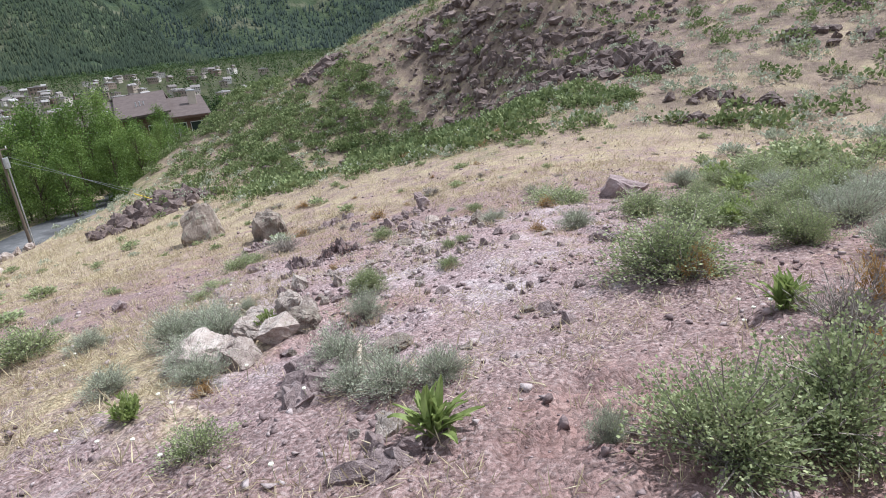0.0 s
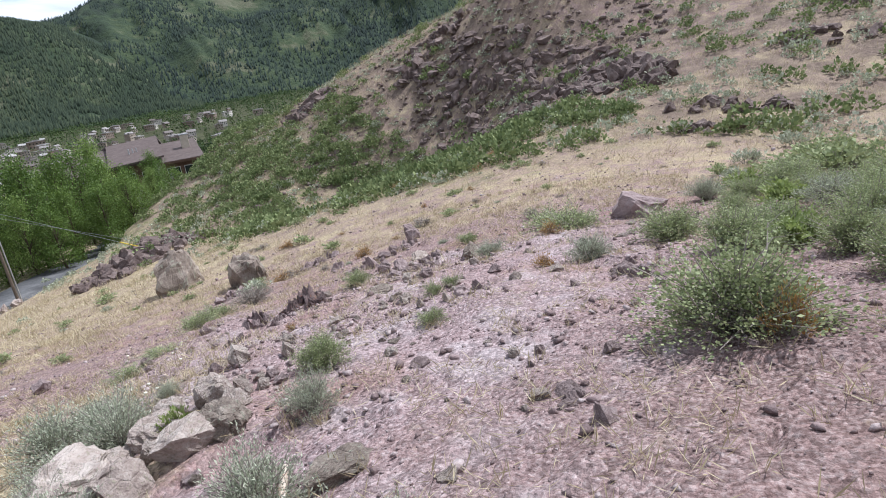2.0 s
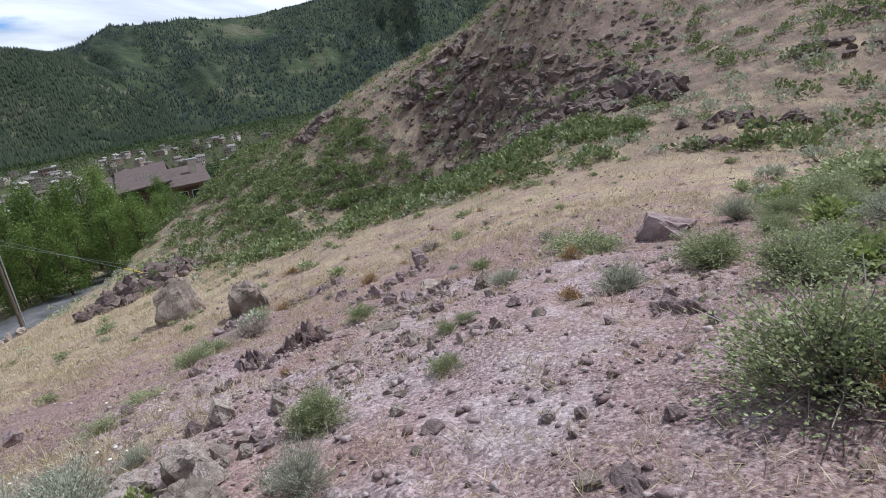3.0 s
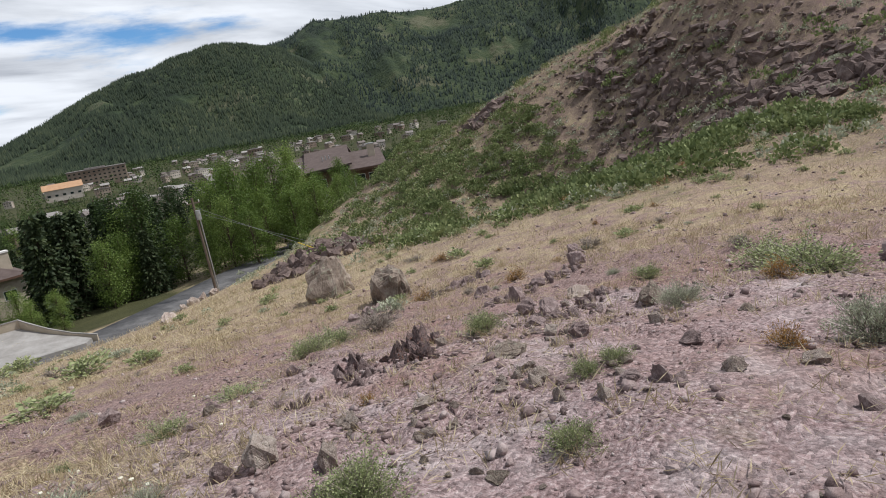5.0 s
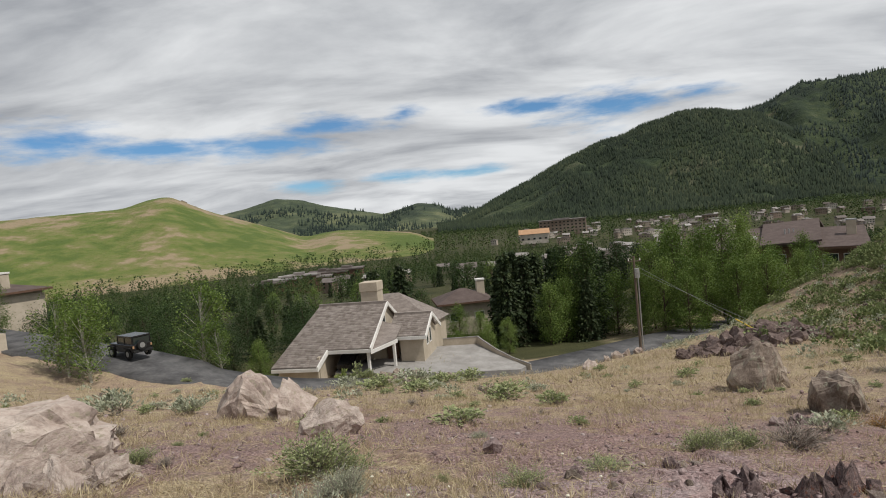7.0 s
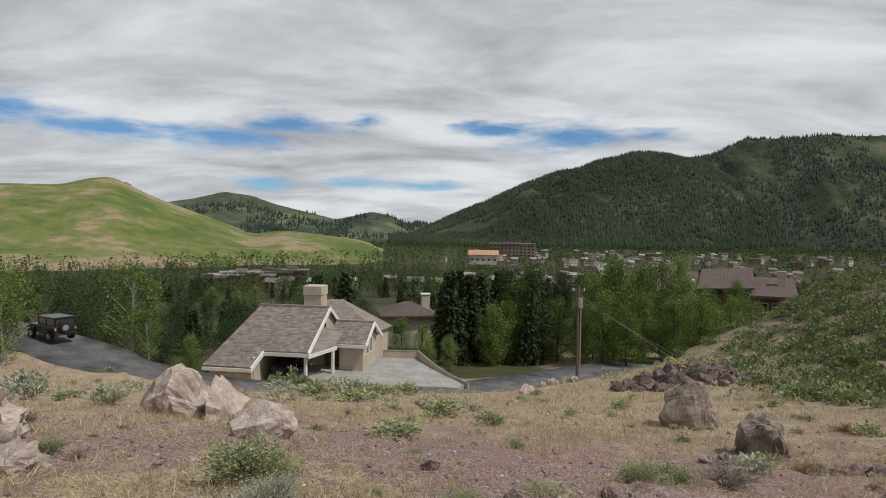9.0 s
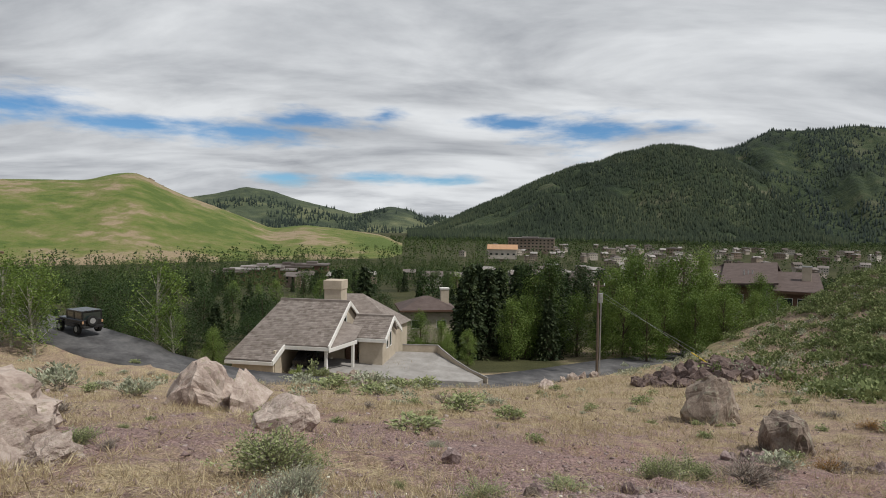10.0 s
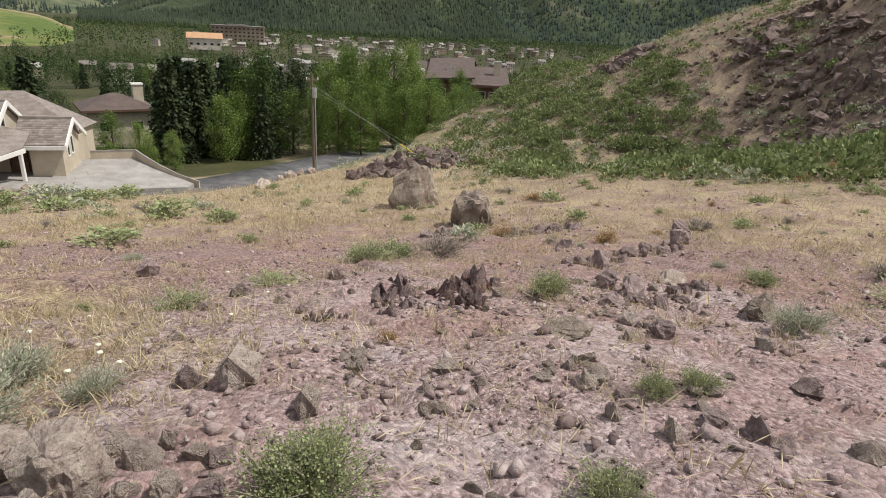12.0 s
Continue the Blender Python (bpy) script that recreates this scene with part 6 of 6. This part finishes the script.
def put_blocks():
    kinds = [block("town_building", 16, 12, 7, "flat roofed town building among trees"), block("town_building", 26, 14, 9, "long flat roofed town building"),
             block("town_house", 13, 10, 5.5, "pitched roof town house among trees", False), block("town_house", 18, 11, 6, "broad pitched roof town house", False)]
    rng = random.Random(31)
    spots = []
    for _ in range(170):
        az, d = rng.triangular(3, 42, 22), rng.uniform(300, 950)
        spots.append((az, d, rng.randrange(4)))
    for _ in range(26):
        az, d = rng.uniform(-12, 22), rng.uniform(210, 420)
        spots.append((az, d, rng.choice([2, 3, 2])))
    used = [False] * 4
    for az, d, k in spots:
        x, y = 6 + d * math.sin(radians(az)), d * math.cos(radians(az))
        m = pose(x, y, float(land(x, y)) + 1.5 + 0.003 * d, 0, 0, rng.uniform(-35, 35)) @ Matrix.Diagonal((0.62, 0.62, 0.72, 1))
        if used[k]:
            copy_thing(kinds[k], m)
        else:
            kinds[k].matrix_basis, used[k] = m, True
        TOWN.append((x, y, 16 if d > 400 else 11))
        TOWN.append((6 + (d - 14) * math.sin(radians(az)), (d - 14) * math.cos(radians(az)), 12))
    hotel = block("hotel", 58, 20, 16, "large pale hotel block with rows of windows", True, "town_wall", "town_roof", 4)
    hotel.matrix_basis = pose(6 + 780 * math.sin(radians(10.3)), 780 * math.cos(radians(10.3)), -33, 0, 0, -14)
    TOWN.append((6 + 780 * math.sin(radians(10.3)), 780 * math.cos(radians(10.3)), 40))
    shop = block("shop", 26, 14, 6, "low building with a long orange roof", False, "town_wall", "orange", 1)
    shop.matrix_basis = pose(6 + 560 * math.sin(radians(7.6)), 560 * math.cos(radians(7.6)), -28, 0, 0, -8)
    TOWN.append((6 + 560 * math.sin(radians(7.6)), 560 * math.cos(radians(7.6)), 20))
    condo = block("condominium", 17, 11, 6.5, "brown terraced condominium with stepped roofs", True, "brown", "town_roof", 2)
    for n, (az, d, t) in enumerate(((-17.5, 330, 20), (-16, 335, 15), (-14.6, 338, 12), (-13.2, 340, 8), (-11.6, 350, 5), (-10.2, 352, 2), (-15.2, 352, 12), (-12.4, 360, 8))):
        x, y = 6 + d * math.sin(radians(az)), d * math.cos(radians(az))
        m = pose(x, y, -31.5 + (n % 3) * 0.9, 0, 0, t)
        if n:
            copy_thing(condo, m)
        else:
            condo.matrix_basis = m
        TOWN.append((x, y, 14))


put_blocks()
far_trees(1900, 41, 200, 520, -38, 44, "farleaf", "valley_woodland", "dense mixed trees filling the valley", 170, (5, 9.5), 0.06)
far_trees(8500, 42, 520, 1700, -34, 60, "farleaf", "far_woodland", "far trees spread across the valley floor", 26, (6, 12), 0.15)


def slope_trees(grid, n, seed, k0, k1, keep, name, label, high, clear=lambda k, j: False, mat="mountree_hazed"):
    rng = np.random.default_rng(seed)
    rows_, cols = grid.shape[:2]
    V, F, got, at = [], [], 0, 0
    ring = np.array([(math.cos(t), math.sin(t)) for t in np.linspace(0, 6.283, 6)[:-1]])
    while got < n:
        i, j = rng.uniform(k0, k1) * (rows_ - 9), rng.uniform(0, cols - 2)
        a, b = int(i), int(j)
        p = grid[a, b] * (1 - i + a) * (1 - j + b) + grid[a + 1, b] * (i - a) * (1 - j + b) + grid[a, b + 1] * (1 - i + a) * (j - b) + grid[a + 1, b + 1] * (i - a) * (j - b)
        if noise.noise(Vector(p) * 0.0035) + 0.5 * noise.noise(Vector(p) * 0.012) < keep or clear(i / (rows_ - 9), j / cols):
            got += 0.25
            continue
        h = rng.uniform(*high)
        r = h * 0.2
        v = np.zeros((6, 3))
        v[:5, :2] = ring * r
        v[5, 2] = h
        V.append(v + p - (0, 0, 1))
        F.append(np.array([(q, (q + 1) % 5, 5) for q in range(5)]) + at)
        at += 6
        got += 1
    tagged(new(name, mesh_of(name, np.concatenate(V), np.concatenate(F), M[mat])), label, "woodland", kind="stuff")


def ski_runs(k, j):
    """Cleared strips that come down from the mountain's crest."""
    return abs(j - 0.225 + 0.045 * (1 - k)) < 0.004 + 0.003 * noise.noise(Vector((k * 9, 0, 0))) and k > 0.5 or abs(j - 0.29 + 0.1 * (1 - k)) < 0.004 and k > 0.62


slope_trees(spur_grid, 20000, 50, 0.0, 1.0, -0.45, "spur_forest", "dark conifers covering the mountain's spur", (9, 17), mat="spurtree_lit")
slope_trees(forest_grid, 30000, 51, 0.0, 1.0, -0.52, "mountain_forest", "dark conifers covering the mountainside", (10, 19), ski_runs)
slope_trees(far_grid, 2500, 52, 0.1, 0.95, 0.05, "far_hill_forest", "dark woods on the far hills", (16, 30))


# rocks on the grassy hill's peak
crown_ = thing("rock_outcrop", EYE[0] + 945 * math.sin(radians(-25.4)), 945 * math.cos(radians(-25.4)), 65, 0, "rocky tan crest on the grassy hill", "rock outcrop", "outcrops of bedrock")
rp = random.Random(8)
for k_ in range(26):
    r_ = under(new("rock", rp.choice(ROCKS["rock_grey"])), crown_)
    u_ = rp.uniform(-1, 1)
    r_.matrix_basis = pose(u_ * 36, rp.uniform(-14, 10), -14 * abs(u_) - 6 + rp.uniform(-5, 3), rp.uniform(-20, 20), rp.uniform(-20, 20), rp.uniform(0, 360))
    r_.scale = (rp.uniform(5, 11), rp.uniform(5, 9), rp.uniform(2.5, 5))


# ---- road, drive, pole and cars ----
def ribbon(points, width, lift, name, mat, label, thick=0.12):
    """A road laid along a line of plan points with heights."""
    fine = []
    for (a, b) in zip(points, points[1:]):
        for k in range(8):
            t = k / 8
            fine.append(np.array(a) * (1 - t) + np.array(b) * t)
    fine.append(np.array(points[-1]))
    fine = np.array(fine, float)
    for _ in range(4):
        fine[1:-1] = (fine[:-2] + 2 * fine[1:-1] + fine[2:]) / 4
    d = np.gradient(fine[:, :2], axis=0)
    d /= np.linalg.norm(d, axis=1, keepdims=True)
    side = np.stack([-d[:, 1], d[:, 0], 0 * d[:, 0]], -1)
    rows = [fine + side * width / 2, fine - side * width / 2]
    V = np.concatenate([rows[0] + (0, 0, lift), rows[1] + (0, 0, lift), rows[0] + (0, 0, lift - thick - 0.5), rows[1] + (0, 0, lift - thick - 0.5)])
    n = len(fine)
    F = []
    for i in range(n - 1):
        F += [(i, n + i, n + i + 1, i + 1), (i, i + 1, 2 * n + i + 1, 2 * n + i), (n + i + 1, n + i, 3 * n + i, 3 * n + i + 1)]
    tagged(new(name, mesh_of(name, V, F, M[mat])), label, "road", kind="structure")


ribbon(ROAD, 5.6, 0.02, "road", "asphalt", "worn grey asphalt road winding below the brink")

drive = [(-1.5, 57.2, -11.93), (4.0, 56.6, -12.25), (11.8, 57.6, -12.85), (12.4, 58.6, -12.85), (8.6, 64.6, -12.0), (8.2, 66.0, -11.95), (4.4, 66.4, -11.9), (-5.8, 63.3, -11.9), (-5.8, 58.6, -11.9)]
bm_ = bmesh.new()
bmesh.ops.contextual_create(bm_, geom=[bm_.verts.new(p) for p in drive])
low_ = bmesh.ops.extrude_face_region(bm_, geom=bm_.faces[:])
for v_ in [g for g in low_["geom"] if isinstance(g, bmesh.types.BMVert)]:
    v_.co.z -= 0.8
bmesh.ops.recalc_face_normals(bm_, faces=bm_.faces[:])
me_ = bpy.data.meshes.new("driveway"); bm_.to_mesh(me_); bm_.free(); me_.materials.append(M["concrete"])
tagged(new("driveway", me_), "pale concrete driveway beside the house", "driveway", kind="structure")

low_wall = thing("low_wall", 0, 0, 0, 0, "low pale stucco wall curving round the driveway", "wall")
line_ = [(4.5, 66.5, -11.2), (8.3, 66.2, -11.2), (8.8, 64.6, -11.35), (10.0, 62.4, -11.9), (11.4, 60.4, -12.4), (12.9, 58.7, -12.75)]
for a_, b_ in zip(line_, line_[1:]):
    part("wall_section", rake_between(a_, b_, 1.3), M["stucco"], low_wall)
    part("coping", rake_between((a_[0], a_[1] - 0.03, a_[2] + 0.09), (b_[0], b_[1] - 0.03, b_[2] + 0.09), 0.085), M["concrete"], low_wall, "pale coping")

# planting in front of the house
for x_, y_, w_, h_, k_ in ((-4.8, 56.6, 1.9, 1.7, "bright"), (-3.0, 56.8, 2.4, 2.1, "bitter"), (-2.2, 56.4, 1.3, 1.1, "low"), (0.8, 56.0, 1.2, 1.1, "low"), (2.4, 55.9, 1.5, 1.0, "bitter"), (-6.8, 55.2, 1.4, 0.8, "low"), (-5.4, 56.6, 1.2, 0.9, "bright"), (3.4, 55.6, 1.2, 0.7, "sage")):
    s_ = shrub(k_, x_, y_, w_, h_, "clipped green garden shrub before the house", "garden shrubs", sink=0.1)
    s_.location.z = float(land(x_, y_)) - 0.05


def utility_pole():
    z = float(land(25.73, 66.8))
    U = thing("utility_pole", 25.73, 66.8, z, 0, "weathered wooden utility pole with transformer and cable conduit", "utility pole")
    part("pole", bar((0, 0, -0.5), (-0.05, 0, 10.6), 0.17, 0.12, 12), M["pole"], U)
    tr = part("transformer", bar((0.1, -0.36, 8.3), (0.1, -0.36, 9.3), 0.25, None, 14), M["steel"], U, "grey can transformer")
    part("bracket", boxes((0.05, -0.3, 8.5, 0.15, 0, 8.6), (0.05, -0.3, 9.0, 0.15, 0, 9.1)), M["steel"], tr)
    part("conduit", bar((0.24, -0.1, -0.3), (0.24, -0.1, 8.2), 0.07, None, 8), M["steel"], U, "pale cable conduit")
    part("crossarm", boxes((-0.7, -0.06, 10.0, 0.7, 0.06, 10.12), bevel=0.01), M["pole"], U)
    for x in (-0.6, 0.0, 0.6):
        part("insulator", bar((x, 0, 10.12), (x, 0, 10.36), 0.06, 0.04, 8), M["white"], U)
    # guy wire down to the crag, with its yellow guard
    ax, ay = 28.6, 47.0
    az = float(land(ax, ay)) - z + 0.2
    end = Vector((ax - 25.73, ay - 66.8, az))
    top = Vector((0.05, 0, 9.6))
    part("guy_wire", bar(top, end, 0.012, None, 5), M["steel"], U)
    part("guy_guard", bar(end.lerp(top, 0.02), end.lerp(top, 0.13), 0.045, None, 8), M["yellow"], U, "yellow plastic guard")
    part("guy_wire", bar((0.1, 0, 9.0), (ax - 25.73 + 1.0, ay - 66.8 + 0.6, az), 0.01, None, 5), M["steel"], U)


utility_pole()


def wheel(parent, x, y, r, w, name="wheel"):
    W = under(new(name), parent)
    W.location = (x, y, r)
    part("tyre", bar((0, -w / 2, 0), (0, w / 2, 0), r, None, 18), M["rubber"], W)
    part("rim", bar((0, -w / 2 - 0.012, 0), (0, w / 2 + 0.012, 0), r * 0.55, None, 12), M["steel"], W)


def off_roader(x, y, turn):
    """A boxy black off-roader; its nose points along its own x axis."""
    z = float(road_near(np.array(x), np.array(y))[1]) + 0.03
    C = thing("off_roader", x, y, z, turn, "boxy black off-road car with a spare wheel, parked on the road", "car")
    part("body", boxes((-1.95, -0.82, 0.5, 0.65, 0.82, 1.15), (0.65, -0.72, 0.5, 1.95, 0.72, 1.12), bevel=0.05), M["black"], C)
    part("hard_top", boxes((-1.9, -0.78, 1.7, 0.45, 0.78, 1.84), (-1.9, -0.78, 1.15, -1.78, -0.68, 1.7), (-1.9, 0.68, 1.15, -1.78, 0.78, 1.7), (0.35, -0.78, 1.15, 0.47, -0.7, 1.7), (0.35, 0.7, 1.15, 0.47, 0.78, 1.7), (-0.75, -0.78, 1.15, -0.62, -0.7, 1.7), (-0.75, 0.7, 1.15, -0.62, 0.78, 1.7), bevel=0.02), M["black"], C)
    for y0 in (-0.75, 0.72):
        part("side_window", boxes((-1.78, y0, 1.16, -0.75, y0 + 0.03, 1.7)), M["glass"], C)
        part("side_window", boxes((-0.62, y0, 1.16, 0.35, y0 + 0.03, 1.7)), M["glass"], C)
        lo, hi = (y0 - 0.16, y0 - 0.04) if y0 < 0 else (y0 + 0.06, y0 + 0.2)
        part("fender", boxes((-1.75, lo, 0.82, -0.75, hi, 0.92), bevel=0.02), M["rubber"], C)
        part("fender", boxes((0.8, lo, 0.86, 1.9, hi, 0.96), bevel=0.02), M["rubber"], C)
        part("tail_light", boxes((-2.0, y0 * 1.0 - 0.05, 0.85, -1.94, y0 + 0.08, 1.05)), M["orange"], C, "small red tail light")
    part("rear_window", boxes((-1.9, -0.66, 1.16, -1.87, 0.66, 1.68)), M["glass"], C)
    part("windscreen", boxes((0.42, -0.7, 1.14, 0.46, 0.7, 1.72)), M["glass"], C)
    part("bumper", boxes((-2.12, -0.8, 0.48, -1.96, 0.8, 0.68), bevel=0.03), M["rubber"], C)
    part("bumper", boxes((1.96, -0.8, 0.48, 2.12, 0.8, 0.68), bevel=0.03), M["rubber"], C)
    S = under(new("spare_wheel"), C)
    part("tyre", bar((-2.2, 0.1, 1.05), (-1.97, 0.1, 1.05), 0.38, None, 18), M["rubber"], S)
    part("rim", bar((-2.215, 0.1, 1.05), (-1.97, 0.1, 1.05), 0.22, None, 12), M["steel"], S)
    for wx in (-1.25, 1.35):
        for wy in (-0.78, 0.78):
            wheel(C, wx, wy, 0.4, 0.25)


off_roader(-20.9, 51.2, 146)


def saloon(x, y, z, turn, label):
    C = thing("car", x, y, z, turn, label, "car")
    bm = bmesh.new()
    prof = [(-2.2, 0.3), (-2.25, 0.8), (-1.7, 0.95), (-1.0, 1.42), (0.4, 1.45), (1.1, 0.98), (2.1, 0.85), (2.25, 0.5), (2.2, 0.3)]
    a = [bm.verts.new((x_, -0.85, z_)) for x_, z_ in prof]; b = [bm.verts.new((x_, 0.85, z_)) for x_, z_ in prof]
    bm.faces.new(a); bm.faces.new(b[::-1])
    for i in range(len(prof)):
        j = (i + 1) % len(prof)
        bm.faces.new((a[i], b[i], b[j], a[j]))
    bmesh.ops.recalc_face_normals(bm, faces=bm.faces[:])
    bmesh.ops.bevel(bm, geom=bm.edges[:], offset=0.06, segments=2, affect="EDGES")
    part("body", bm, M["black"], C)
    for y0 in (-0.87, 0.84):
        part("side_window", boxes((-0.9, y0, 1.0, 0.5, y0 + 0.03, 1.35)), M["glass"], C)
    for wx in (-1.35, 1.35):
        for wy in (-0.78, 0.78):
            wheel(C, wx, wy, 0.32, 0.2)


saloon(-4.2, 60.6, -11.88, 75, "dark car parked under the house's porch")
saloon(-52, 73.2, -6.3, 140, "dark car parked beside the upper road")

# a bleached stick by the trail, and small flower heads
log_ = thing("split_log", 5.55, 3.35, height_at(5.55, 3.35), 0, "bleached split piece of wood lying on the ground", "wood")
part("splinter", bar((-0.14, -0.1, 0.05), (0.14, 0.12, 0.13), 0.035, 0.02, 7), M["logwood"], log_)
rf = random.Random(77)
for k_ in range(30):
    x_, y_ = (rf.uniform(3.4, 5.0), rf.uniform(2.2, 5.2)) if k_ < 9 else (rf.uniform(4.5, 8.5), rf.uniform(6.5, 10))
    if k_ > 24:
        x_, y_ = rf.uniform(6.2, 7.4), rf.uniform(-0.2, 0.3)
    F_ = thing("wildflower", x_, y_, height_at(x_, y_), rf.uniform(0, 360), "small cream wildflower on a thin stalk", "flower", "wildflowers")
    h_ = rf.uniform(0.08, 0.2)
    part("stalk", bar((0, 0, -0.02), (0.02, 0.01, h_), 0.003, 0.002, 4), M["bitter"], F_)
    bmf = bmesh.new()
    bmesh.ops.create_icosphere(bmf, subdivisions=1, radius=0.022, matrix=pose(0.02, 0.01, h_) @ Matrix.Diagonal((1, 1, 0.55, 1)))
    part("flower_head", bmf, M["flower"], F_)
